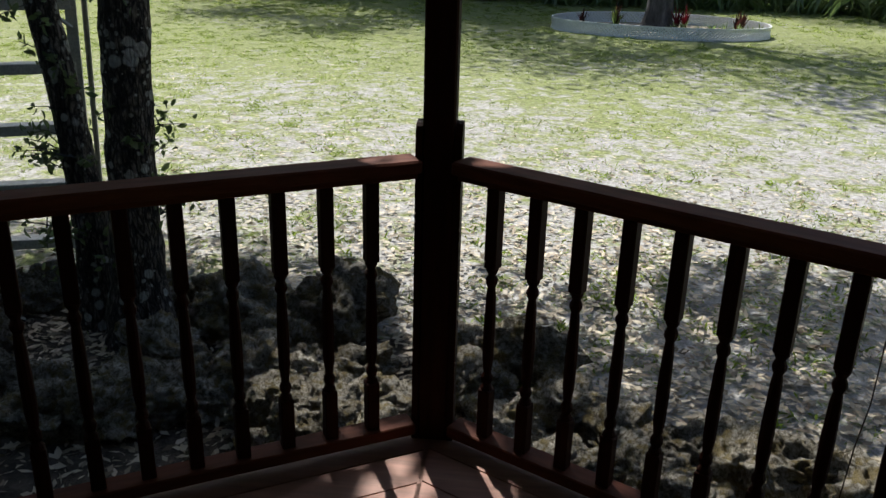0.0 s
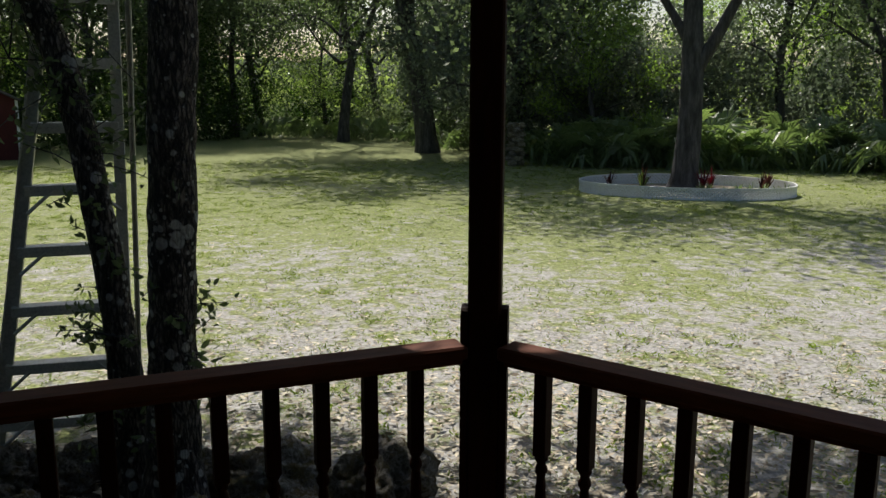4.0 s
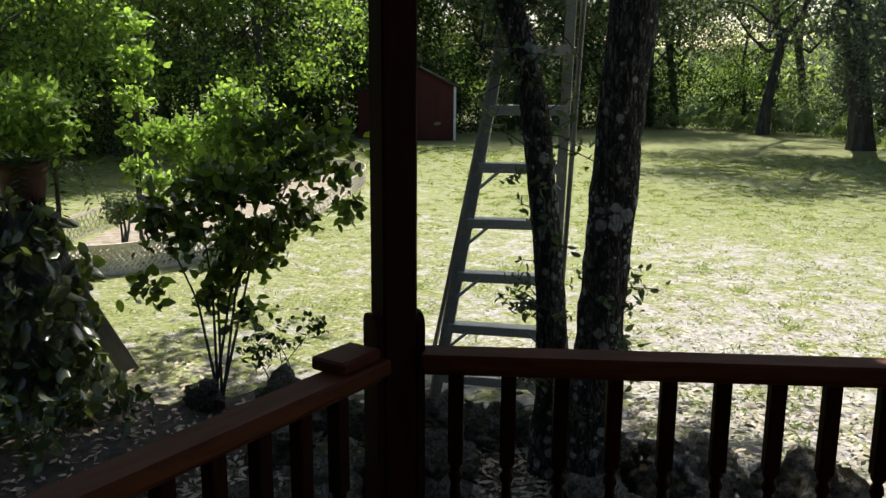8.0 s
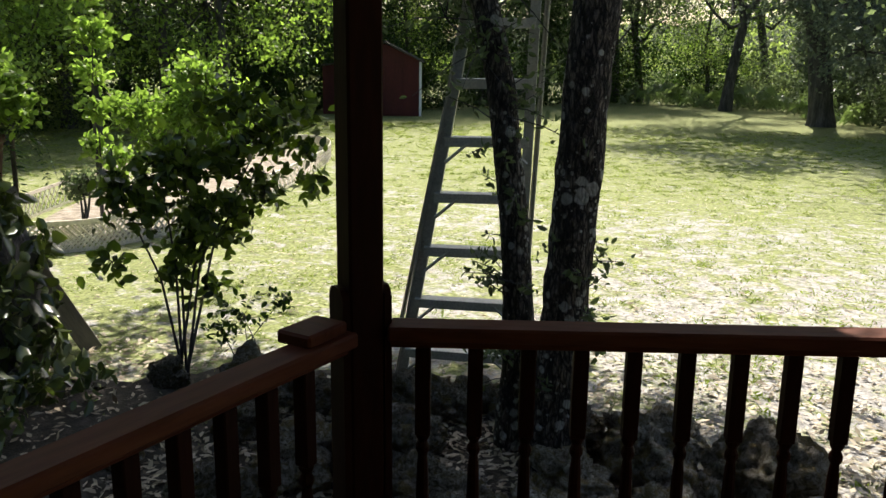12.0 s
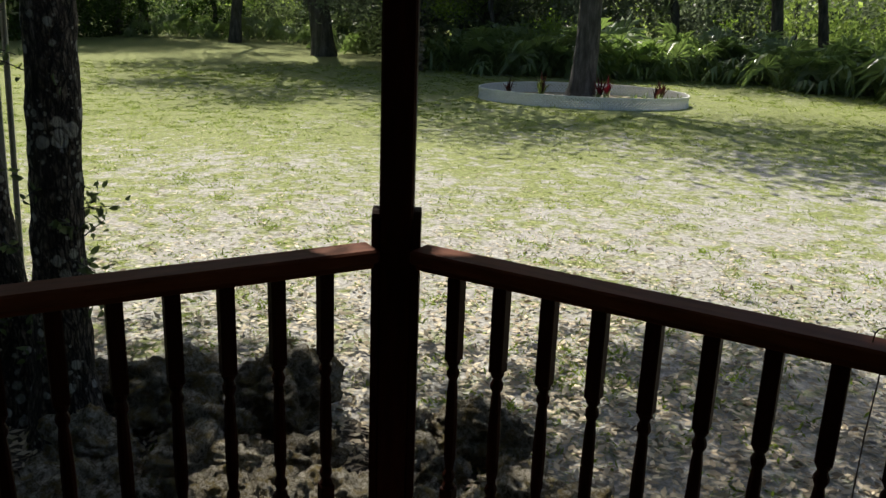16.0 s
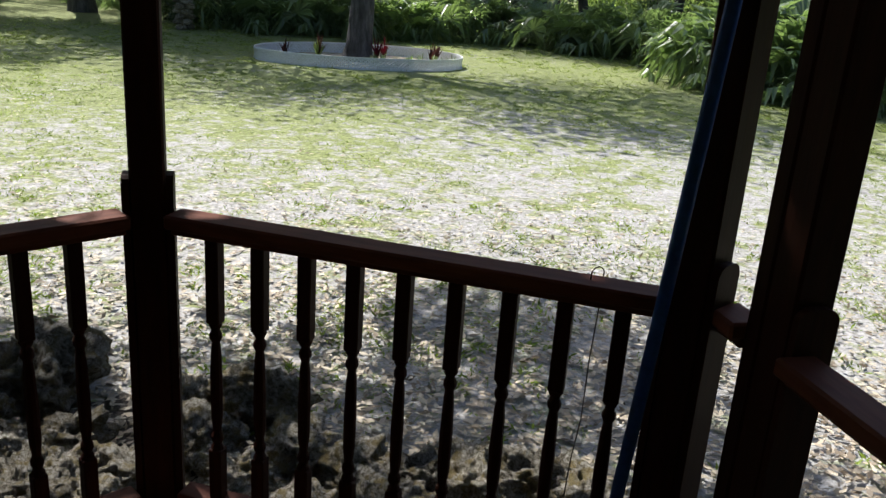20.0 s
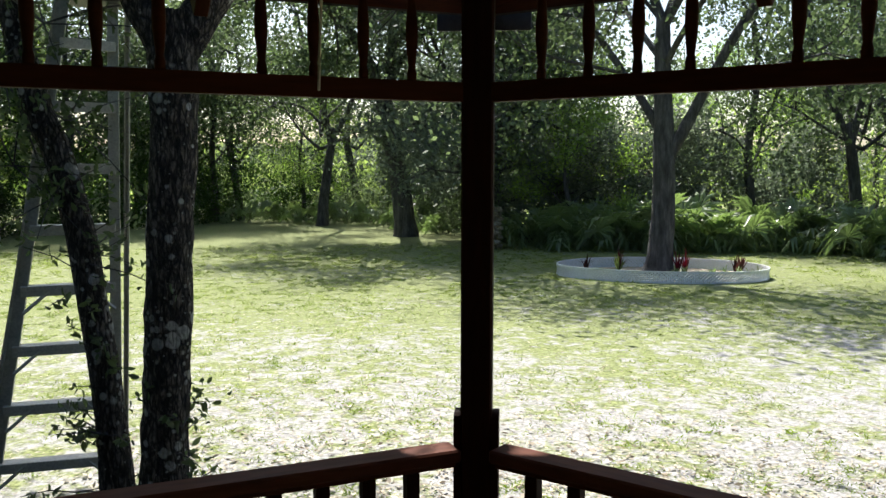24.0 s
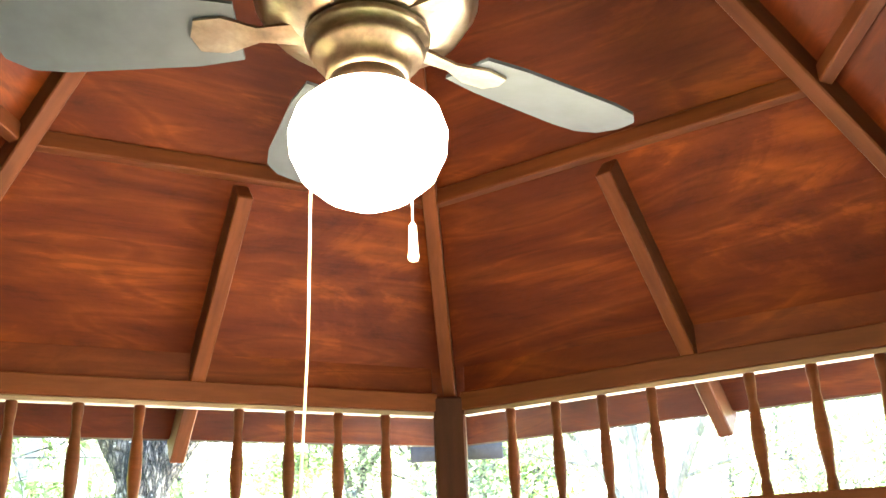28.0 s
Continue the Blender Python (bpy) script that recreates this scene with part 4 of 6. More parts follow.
def rock(x, y, z, s, i):
    ob = tagged(new("rock", ROCKS[i % 7]), "rough pitted grey limestone rock on leaf litter", "rock", "rocks round the gazebo")
    ob.matrix_basis = pose(x, y, z, 25 * math.sin(i * 2.1), 20 * math.cos(i * 1.7), 77 * i)
    ob.scale = (s, s, s)
    return ob


def rocks():
    r = np.random.default_rng(12)
    n = 0
    A, B, F_, G_, E_, C = [HOUSE @ v for v in VERT]
    for p, q, count, f0, f1, o0, o1, s0, s1 in ((A, C, 24, 0.0, 1.0, 0.24, 0.62, 0.11, 0.18), (A, C, 10, 0.0, 0.9, 0.30, 0.50, 0.09, 0.13), (A, B, 16, 0.0, 0.28, 0.26, 1.1, 0.11, 0.18), (A, B, 8, 0.0, 0.24, 0.35, 0.80, 0.09, 0.14), (A, B, 10, 0.35, 1.05, 1.05, 1.45, 0.12, 0.20), (B, F_, 8, 0.0, 0.6, 0.45, 1.0, 0.10, 0.15)):
        nrm = ((p + q) / 2 - HOUSE.translation).normalized()
        for i in range(count):
            f = f0 + (f1 - f0) * (i + r.uniform(0, 1)) / count
            o = o0 + (o1 - o0) * ((i * 0.618) % 1)
            s = r.uniform(s0, s1)
            c = p.lerp(q, f) + nrm * o
            rock(c.x, c.y, G + s * 0.42 + (0.15 if s1 < 0.145 and count < 11 and p == A else 0), s, n)
            n += 1
    # the larger boulders
    for x, y, s in ((-0.66, 2.86, 0.27), (-1.28, 2.98, 0.20), (-0.95, 2.62, 0.16), (-0.72, 2.36, 0.15), (-0.45, 2.40, 0.15), (-0.40, 2.14, 0.16), (-0.20, 2.10, 0.17), (-0.04, 2.68, 0.15), (0.27, 2.62, 0.21), (0.05, 2.34, 0.16), (0.43, 2.22, 0.18), (0.20, 2.05, 0.16), (0.66, 2.08, 0.16), (0.88, 2.02, 0.15), (1.08, 1.96, 0.18), (1.30, 1.90, 0.19), (1.48, 1.76, 0.18), (0.80, 1.82, 0.15), (-2.3, 2.2, 0.22), (-2.6, 1.9, 0.2), (-2.75, 2.6, 0.22), (-1.15, 2.85, 0.24), (-3.93, 2.2, 0.14), (-3.6, 2.55, 0.15), (-3.1, 2.43, 0.17), (-2.95, 2.46, 0.16), (-3.04, 2.02, 0.17), (-2.5, 1.75, 0.19), (-2.6, 1.35, 0.18), (-3.3, 1.4, 0.14)):
        rock(x, y, G + s * 0.45, s, n)
        n += 1
    # ring of rounder stones about the twin trunks
    for i in range(20):
        a = 2 * math.pi * i / 20 + r.normal() * 0.12
        d = r.uniform(0.42, 0.85)
        s = r.uniform(0.11, 0.20)
        rock(-1.75 + 1.15 * d * math.cos(a), 2.55 + 0.85 * d * math.sin(a), G + s * 0.45, s, n)
        n += 1
    # dark leaf mould in which the rocks lie, stretched left to paint shade there
    k = 160
    vs, fs = [], []
    for f in range(2):
        for i in range(k):
            a = 2 * math.pi * i / k
            out = (1.2, 2.35 + 0.35 * noise.noise((3 * math.cos(a), 3 * math.sin(a), 1)) + 0.30 * noise.noise((14 * math.cos(a), 14 * math.sin(a), 1)) + 0.75 * max(0, math.cos(a - 2.2)) + 1.9 * max(0, math.cos(a - 2.8)) ** 4 - 0.45 * max(0, math.cos(a - 0.6)))[f]
            vs.append((out * math.cos(a), out * math.sin(a), G + (0.03, 0.003)[f]))
    fs = [(i, i + k, (i + 1) % k + k, (i + 1) % k) for i in range(k)]
    tagged(part("ground_mould_shade", Mesh().add(vs, fs), MOULD_SHADE, smooth=True), "dark leaf mould round the gazebo, stretched left as painted shade", "ground", kind="structure")


rocks()


# ---- oval flower bed with white lattice edging ----
def lattice_ring(cx, cy, rx, ry, high, parent, count=80, turn=0.0, mat=WHITE, slat=0.012, full=1.0):
    """Rim, base strip, and crossing slats round an oval."""
    def pt(a, z):
        c, s = math.cos(a), math.sin(a)
        x, y = rx * math.copysign(abs(c) ** full, c), ry * math.copysign(abs(s) ** full, s)
        return (cx + x * math.cos(turn) - y * math.sin(turn), cy + x * math.sin(turn) + y * math.cos(turn), z)
    n = 96
    for name, z0, z1, t in (("rim", high - 0.045, high, 0.03), ("base_strip", 0.0, 0.035, 0.025)):
        vs, fs = [], []
        for i in range(n):
            a = 2 * math.pi * i / n
            x, y, _ = pt(a, 0)
            o = Vector((x - cx, y - cy, 0)).normalized() * t / 2
            for s, z in ((1, z0), (1, z1), (-1, z1), (-1, z0)):
                vs.append((x + s * o.x, y + s * o.y, float(fall(x, y)) + z))
        for i in range(n):
            j = (i + 1) % n
            fs += [(4 * i + k, 4 * j + k, 4 * j + (k + 1) % 4, 4 * i + (k + 1) % 4) for k in range(4)]
        part(name, Mesh().add(vs, fs), mat, parent)
    m = Mesh()
    step = high * 0.9
    for i in range(count):
        a0 = 2 * math.pi * i / count
        da = (step / math.hypot(rx * math.sin(a0), ry * math.cos(a0)))
        for sgn, o in ((1, 0.004), (-1, -0.004)):
            a, b = Vector(pt(a0, 0.02)), Vector(pt(a0 + sgn * da, high - 0.03))
            a.z += float(fall(a.x, a.y))
            b.z += float(fall(b.x, b.y))
            d = (b - a).normalized()
            out = Vector((a.x - cx, a.y - cy, 0)).normalized()
            w = d.cross(out).normalized() * slat
            out = out * 0.004
            q = [a + w + out * (1 + o * 200), a - w + out * (1 + o * 200), b - w + out * (1 + o * 200), b + w + out * (1 + o * 200)]
            q2 = [v - out * 2 for v in q]
            m.add([tuple(v) for v in q + q2], [(0, 1, 2, 3), (7, 6, 5, 4), (0, 4, 5, 1), (2, 6, 7, 3), (1, 5, 6, 2), (3, 7, 4, 0)])
    tagged(part("lattice_slats", m, mat, parent), kind="stuff")


def mound(cx, cy, rx, ry, mat, parent, name="soil", high=0.06, turn=0.0):
    def at(f, a, z):
        u, v = rx * f * math.cos(a), ry * f * math.sin(a)
        x, y = cx + u * math.cos(turn) - v * math.sin(turn), cy + u * math.sin(turn) + v * math.cos(turn)
        return (x, y, float(fall(x, y)) + z)
    n = 40
    vs = [at(0, 0, high)]
    for k, f in ((1, 0.5), (2, 0.97)):
        vs += [at(f, 2 * math.pi * i / n, high * (1 - f * 0.6) + 0.015 * noise.noise((i, k, 0))) for i in range(n)]
    fs = [(0, 1 + i, 1 + (i + 1) % n) for i in range(n)] + [(1 + i, 1 + n + i, 1 + n + (i + 1) % n, 1 + (i + 1) % n) for i in range(n)]
    return part(name, Mesh().add(vs, fs), mat, parent, smooth=True)


BX, BY = 2.30, 20.0
bed = thing("flower_bed", "oval bed edged in white vinyl lattice round a tree", "flower bed")
lattice_ring(BX, BY, 2.45, 1.75, 0.27, bed, 170, slat=0.019)
mound(BX, BY, 2.42, 1.72, MULCH, bed)


# ---- plants ----
def strappy(name, label, x, y, z, mat, count, length, width, seed, category="plant", up=0.9, group=""):
    """Tuft of arching strap leaves."""
    r = np.random.default_rng(seed)
    m = Mesh()
    for i in range(count):
        a = r.uniform(0, 2 * math.pi)
        lean = r.uniform(0.15, 1.0) * up
        L = length * r.uniform(0.6, 1.0)
        d = Vector((math.cos(a), math.sin(a), 0))
        s = Vector((-d.y, d.x, 0))
        prev = None
        vs, fs = [], []
        for k in range(5):
            f = k / 4
            c = d * L * lean * f ** 1.3 * 0.8 + Vector((0, 0, L * (f - 0.45 * lean * f * f)))
            w = width * (0.5 + f) * (1.02 - f ** 2) * 0.6
            vs += [tuple(c + s * w), tuple(c + Vector((0, 0, -0.2 * w))), tuple(c - s * w)]
            if k:
                o = 3 * k
                fs += [(o - 3, o - 2, o + 1, o), (o - 2, o - 1, o + 2, o + 1)]
        m.add(vs, fs)
    th = thing(name, label, category, group, m=pose(x, y, z))
    part("foliage", m, mat, th)
    part("stem", Mesh().tube([(0, 0, -0.05), (0, 0, length * 0.35)], (0.02, 0.012), 6), BARK, th)
    return th


for i, (dx, dy, mat, h, lab) in enumerate(((-1.75, -0.2, LEAF_MAROON, 0.6, "dark bronze-leaved upright plant in the bed"), (-1.0, -0.45, LEAF_BRIGHT, 0.62, "green dracaena with a red crown in the bed"),
                                            (0.36, -0.35, LEAF_RED, 0.72, "bright red cordyline beside the trunk"), (0.56, -0.15, LEAF_RED, 0.66, "bright red cordyline beside the trunk"), (-1.0, -0.43, LEAF_MAROON, 0.72, "red-tipped cordyline in the bed"),
                                            (1.65, -0.3, LEAF_MAROON, 0.6, "thin dark red cordyline among grasses"), (1.85, 0.1, LEAF_MAROON, 0.65, "thin dark red cordyline among grasses"))):
    strappy("cordyline", lab, BX + dx, BY + dy, float(fall(BX, BY)) + 0.05, mat, 16, h, 0.05, 60 + i, "plant", 0.6, "plants in the flower bed")
for i in range(9):
    r = np.random.default_rng(90 + i)
    strappy("lily_clump", "pale green strap-leaved clump in the bed", BX + 0.3 + 0.22 * i + r.uniform(-0.1, 0.1), BY - 0.9 + r.uniform(-0.2, 0.5), float(fall(BX, BY)) + 0.05, LEAF_PALM, 18, 0.36, 0.03, 100 + i, "plant", 1.0, "clumps in the flower bed")


# ---- trees ----
def tree(name, label, path, radii, limbs, seed, crown_low, leaves, leaf, mat=LEAF_OAK, reach=3.2, depth=2, clump=0.42, forks=3):
    """Trunk through path; limbs of (points, radius); twigs and leaf clumps beyond their ends."""
    r = np.random.default_rng(seed)
    th = thing(name, label, "tree")
    part("trunk", tapered(path, radii, 12, 0.09, seed), BARK, th, smooth=True)
    twigs, tips = Mesh(), []
    for pts, rad in limbs:
        part("limb", tapered(pts, [rad * (1 - 0.5 * i / (len(pts) - 1)) for i in range(len(pts))], 7, 0.08, seed + 1), BARK, th, smooth=True)
        tips += [Vector(pts[i]).lerp(Vector(pts[i + 1]), f) for i in range(1, len(pts) - 1) for f in (0.4, 0.8) if pts[i][2] > crown_low + 1.0]
        end, d = Vector(pts[-1]), (Vector(pts[-1]) - Vector(pts[-2])).normalized()
        for k in range(forks):
            s = end if k < 2 else Vector(pts[-2]).lerp(end, r.uniform(0.3, 0.9))
            branchy(s, d + Vector(r.normal(size=3)) * (0.75, 0.75, 0.45)[0], reach, rad * 0.42, depth - 1, twigs, tips, r)
    tagged(part("twig", twigs, BARK, th, smooth=True), kind="stuff")
    t = np.array([tuple(q) for q in tips])
    t = t[t[:, 2] > crown_low]
    t = t[r.permutation(len(t))[:max(24, int(len(t) * 0.75))]]
    n = leaves // len(t) + 1
    size = np.repeat(r.uniform(0.6, 1.5, len(t)), n)[:, None]
    pts = np.repeat(t, n, 0) + r.normal(size=(len(t) * n, 3)) * (clump, clump, clump * 0.55) * size
    pts = pts[pts[:, 2] > crown_low * 0.7]
    part("crown", leaf_mesh("crown", mat, pts, r.uniform(0.6, 1.25, len(pts)) * leaf, seed=seed, slim=0.6), None, th)
    return th


def put(th, x, y, turn, s=1.0):
    th.matrix_basis = pose(x, y, float(fall(x, y)), 0, 0, turn)
    th.scale = (s, s, s)


def again(th, x, y, turn, s=1.0):
    th.scale = (s, s, s)
    return copy_thing(th, pose(x, y, float(fall(x, y)), 0, 0, turn))


def ring_limbs(r, top, count, length, rise, rad, low=0.7):
    out = []
    for i in range(count):
        a = 2 * math.pi * (i + r.uniform(-0.35, 0.35)) / count
        z = top * (low + (1 - low) * (i % 3) / 2)
        L = length * r.uniform(0.7, 1.2)
        d = Vector((math.cos(a), math.sin(a), 0))
        out.append(([(0, 0, z), tuple(d * L * 0.45 + Vector((0, 0, z + rise * 0.4 * r.uniform(0.6, 1.3)))), tuple(d * L + Vector(r.normal(size=3)) * 0.2 + Vector((0, 0, z + rise * r.uniform(0.7, 1.2))))], rad * r.uniform(0.6, 1.0)))
    return out


r = np.random.default_rng(70)
bed_oak = tree("oak", "tall grey-barked oak standing in the lattice-edged bed",
               [(-0.10, 0, -0.2), (-0.03, 0, 0.5), (0.02, 0, 1.7), (0.0, 0, 3.0), (-0.06, 0, 4.6), (-0.1, 0, 6.0)], (0.46, 0.31, 0.27, 0.25, 0.20, 0.16),
               [([(0.05, 0, 2.75), (0.38, -0.05, 3.35), (0.75, -0.1, 4.1), (1.5, -0.3, 5.6), (2.4, -0.4, 7.0)], 0.17), ([(0, 0, 3.2), (-0.5, 0.1, 4.1), (-1.5, 0.3, 5.6), (-2.4, 0.2, 6.8)], 0.12), ([(-0.1, 0, 5.9), (-0.5, 0.4, 7.2), (-0.7, 0.6, 8.6)], 0.13),
                ([(-0.1, 0, 5.8), (0.5, -0.5, 7.0), (0.8, -1.2, 8.3)], 0.13), ([(-0.05, 0, 4.9), (0.4, -1.0, 5.8), (0.9, -2.2, 6.6)], 0.09), ([(-0.05, 0, 5.0), (-0.6, 1.2, 6.0), (-1.0, 2.4, 6.9)], 0.09), ([(0.9, -0.1, 4.4), (1.9, -0.8, 4.7), (3.2, -1.2, 5.0)], 0.06), ([(-1.0, 0.2, 4.8), (-2.2, -0.5, 5.0), (-3.2, -1.2, 5.2)], 0.05),
                # high rear limbs added to drop shade on the bed and lawn
                ([(-0.1, 0, 5.9), (-0.8, 1.4, 8.0), (-1.8, 3.0, 9.6)], 0.05), ([(-0.1, 0, 5.9), (0.7, 1.6, 8.2), (1.4, 3.2, 10.0)], 0.05), ([(-0.1, 0, 5.9), (-1.9, 1.0, 8.2), (-4.2, 2.0, 9.6)], 0.05), ([(-0.1, 0, 5.9), (1.6, 0.7, 8.2), (3.4, 1.4, 9.8)], 0.05)],
               21, 3.3, 25000, 0.165, reach=2.3, depth=2, clump=0.9, forks=4)
put(bed_oak, 2.30, 19.95, 0)
field_oak = tree("oak", "large leaning oak forking at the wood's edge",
                 [(0.0, 0, -0.3), (-0.08, 0, 0.6), (-0.35, 0, 2.5), (-0.68, 0, 4.2), (-0.85, 0, 4.9)], (0.55, 0.40, 0.34, 0.36, 0.3),
                 [([(-0.75, 0, 4.4), (-1.3, 0, 6.2), (-2.5, -0.1, 8.1), (-3.6, -0.2, 9.3)], 0.24), ([(-0.75, 0, 4.5), (-0.6, 0, 6.2), (-0.45, 0.1, 7.9), (-0.2, 0.2, 9.5)], 0.22), ([(-0.6, 0, 5.8), (0.6, -0.3, 7.2), (2.0, -0.8, 8.2)], 0.12), ([(-1.3, 0, 6.2), (-1.8, -1.4, 7.2), (-2.2, -2.9, 7.8)], 0.12),
                  ([(-0.5, 0.1, 7.2), (0.2, 1.2, 8.3), (0.8, 2.4, 9.0)], 0.1), ([(-0.5, 0.0, 6.8), (0.4, -1.6, 7.3), (1.2, -3.0, 7.5)], 0.1)],
                 22, 4.6, 40000, 0.20, reach=2.9, depth=2, clump=0.8, forks=4)
put(field_oak, -5.88, 30.3, 0)
low_oak = tree("oak", "dense oak with dark foliage hanging to the ground",
               [(0, 0, -0.2), (0.05, 0, 0.8), (0.0, 0, 1.8), (0.1, 0, 3.2)], (0.34, 0.25, 0.22, 0.18),
               ring_limbs(r, 2.8, 9, 2.2, 0.8, 0.13, 0.35) + ring_limbs(r, 3.2, 7, 1.7, 2.4, 0.12, 0.8) + [([(0.1, 0, 3.1), (0.2, 0, 4.6), (0, 0.1, 6.2)], 0.13)],
               23, 0.3, 42000, 0.12, LEAF_GREY, reach=1.5, depth=2, clump=0.42, forks=4)
put(low_oak, -2.6, 29.8, 0, 1.25)
V1 = tree("forest_tree", "slender woodland oak with dense green crown", [(0, 0, -0.3), (0.05, 0.02, 1.2), (-0.1, 0.1, 3.2), (0.15, 0.0, 5.6), (0.0, 0.1, 7.6)], (0.24, 0.17, 0.14, 0.11, 0.08), ring_limbs(r, 5.2, 6, 1.6, 1.8, 0.07, 0.5) + ring_limbs(r, 7.4, 5, 1.3, 2.2, 0.07, 0.85), 31, 2.6, 10000, 0.15, reach=1.8, clump=0.42)
put(V1, -16.6, 37.7, 0)
V2 = tree("forest_tree", "dark woodland tree with a forked trunk and wide crown", [(0, 0, -0.3), (0.1, 0, 1.0), (0.35, 0.05, 2.6), (0.7, 0.1, 4.2)], (0.32, 0.22, 0.19, 0.16), [([(0.5, 0.05, 3.4), (0.3, 0.3, 5.0), (-0.4, 0.4, 7.2), (-0.8, 0.5, 9.0)], 0.14), ([(0.6, 0.1, 3.7), (1.4, -0.2, 5.4), (2.0, -0.3, 7.4), (2.2, -0.2, 9.0)], 0.13)] + ring_limbs(r, 4.4, 6, 2.2, 2.0, 0.08, 0.75), 32, 2.6, 11000, 0.165, LEAF_OAK, reach=2.2, clump=0.48)
put(V2, -10.6, 35.2, 40)
V3 = tree("forest_tree", "young woodland tree with bright green leaves", [(0, 0, -0.3), (0.1, 0.0, 1.2), (-0.1, 0.1, 2.6), (0.1, 0, 4.6)], (0.13, 0.09, 0.075, 0.05), ring_limbs(r, 3.2, 6, 1.1, 1.2, 0.04, 0.4) + ring_limbs(r, 4.6, 4, 0.9, 1.6, 0.04, 0.85), 33, 1.3, 13000, 0.105, LEAF_SUN, reach=1.2, clump=0.34)
put(V3, -12.5, 38.5, 80)
V4 = tree("forest_tree", "dark evergreen tree added unseen behind to block sky light", [(0, 0, -0.3), (0.1, 0.0, 2.2), (0.1, 0, 5.6)], (0.3, 0.2, 0.12), ring_limbs(r, 5.2, 8, 2.0, 2.4, 0.1, 0.4), 34, 1.0, 4200, 0.36, LEAF_DARK, reach=2.2, depth=1, clump=0.6)
put(V4, 3.0, -19.0, 0)
r = np.random.default_rng(77)
# belt of woodland round the clearing: distance by bearing from the gazebo
EDGE = ((-180, 20), (-120, 21), (-95, 20), (-70, 22), (-50, 30), (-36, 33), (-20, 40), (-12, 37), (-6, 28), (5, 28), (20, 29), (30, 26), (36, 21), (60, 20), (110, 20), (180, 20))


def edge(deg):
    return float(np.interp(deg, [a for a, _ in EDGE], [b for _, b in EDGE]))


# single trees told apart at the wood's edge
for th, x, y, turn, s in ((V3, 0.0, 28.0, 10, 0.9), (V2, 9.6, 29.5, 200, 0.95), (V2, 11.4, 30.2, 130, 0.85), (V1, 6.4, 31.0, 40, 1.0), (V1, 13.5, 27.0, 140, 1.0), (V2, -19.5, 36.0, 90, 1.1), (V1, -24.5, 31.0, 20, 1.15), (V2, -26.0, 23.5, 250, 1.2)):
    again(th, x, y, turn, s)
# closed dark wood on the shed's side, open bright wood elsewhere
for i in range(22):
    deg = -88 + 66 * (i + r.uniform(0, 1)) / 22
    d = edge(deg) + r.uniform(0.5, 2.5) + (i % 3) * 3.0
    again((V1, V2, V2, V3)[int(r.integers(0, 4))], d * math.sin(radians(deg)), d * math.cos(radians(deg)), r.uniform(0, 360), r.uniform(0.8, 1.15))
for i in range(18):
    deg = -16 + 76 * (i + r.uniform(0, 1)) / 18
    d = edge(deg) + r.uniform(7.0, 10) + (i % 3) * 4.5
    again((V1, V2, V3, V1)[int(r.integers(0, 4))], d * math.sin(radians(deg)), d * math.cos(radians(deg)), r.uniform(0, 360), r.uniform(0.7, 1.05))
for i in range(9):
    deg = -86 + 40 * (i + r.uniform(0, 1)) / 9
    d = edge(deg) - r.uniform(1.0, 3.0)
    again(V3, d * math.sin(radians(deg)), d * math.cos(radians(deg)), r.uniform(0, 360), r.uniform(1.1, 1.6))
# unseen dark trees added behind, to cut sky light on the gazebo's inside
for i in range(22):
    deg = 62 + 208 * (i + r.uniform(0, 1)) / 22
    d = 17 + r.uniform(0, 6)
    again(V4, d * math.sin(radians(deg)), d * math.cos(radians(deg)), r.uniform(0, 360), r.uniform(0.9, 1.3))
for th in (V1, V2, V3, V4):
    th.scale = (1, 1, 1)


# undergrowth: leafy thickets along the edge of the wood, in clumps with gaps
def thicket(mat, n, deg0, deg1, deep, high, leaf, seed, near=0.0, gap=-0.05, grain=1.1, label="dense leafy undergrowth along the wood's edge"):
    q = np.random.default_rng(seed)
    deg = q.uniform(deg0, deg1, n)
    d = np.interp(deg, [a for a, _ in EDGE], [b for _, b in EDGE]) + near + deep * q.random(n)
    x, y = d * np.sin(np.radians(deg)), d * np.cos(np.radians(deg))
    lump = np.array([noise.noise((a * 0.4, b * 0.4, seed)) for a, b in zip(x, y)])
    z = high * np.clip(0.62 + 0.95 * lump, 0.1, 1.4) * q.random(n) ** 0.75
    hole = np.array([noise.noise((a * grain, b * grain, c * grain + seed)) for a, b, c in zip(x, y, z)])
    keep = (hole > gap) | (z < 0.35)
    pts = np.stack([x, y, z + fall(x, y)], 1)[keep]
    ob = part("undergrowth", leaf_mesh("undergrowth", mat, pts, q.uniform(0.6, 1.3, len(pts)) * leaf, seed=seed, slim=0.6), None)
    return tagged(ob, label, "undergrowth", kind="stuff")


# leaf tones stand in for light: dark on the shed's side, bright in sun
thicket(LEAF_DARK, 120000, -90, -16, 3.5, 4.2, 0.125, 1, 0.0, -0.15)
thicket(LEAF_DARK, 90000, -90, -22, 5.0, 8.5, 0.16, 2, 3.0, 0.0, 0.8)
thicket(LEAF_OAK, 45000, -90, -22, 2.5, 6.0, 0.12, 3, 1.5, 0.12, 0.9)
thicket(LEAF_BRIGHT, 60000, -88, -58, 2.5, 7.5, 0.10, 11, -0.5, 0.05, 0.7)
thicket(LEAF_OAK, 30000, -24, -6, 8.0, 2.4, 0.15, 6, 2.0, 0.0)
thicket(LEAF_OAK, 22000, -16, 6, 2.5, 1.9, 0.13, 4, 0.0)
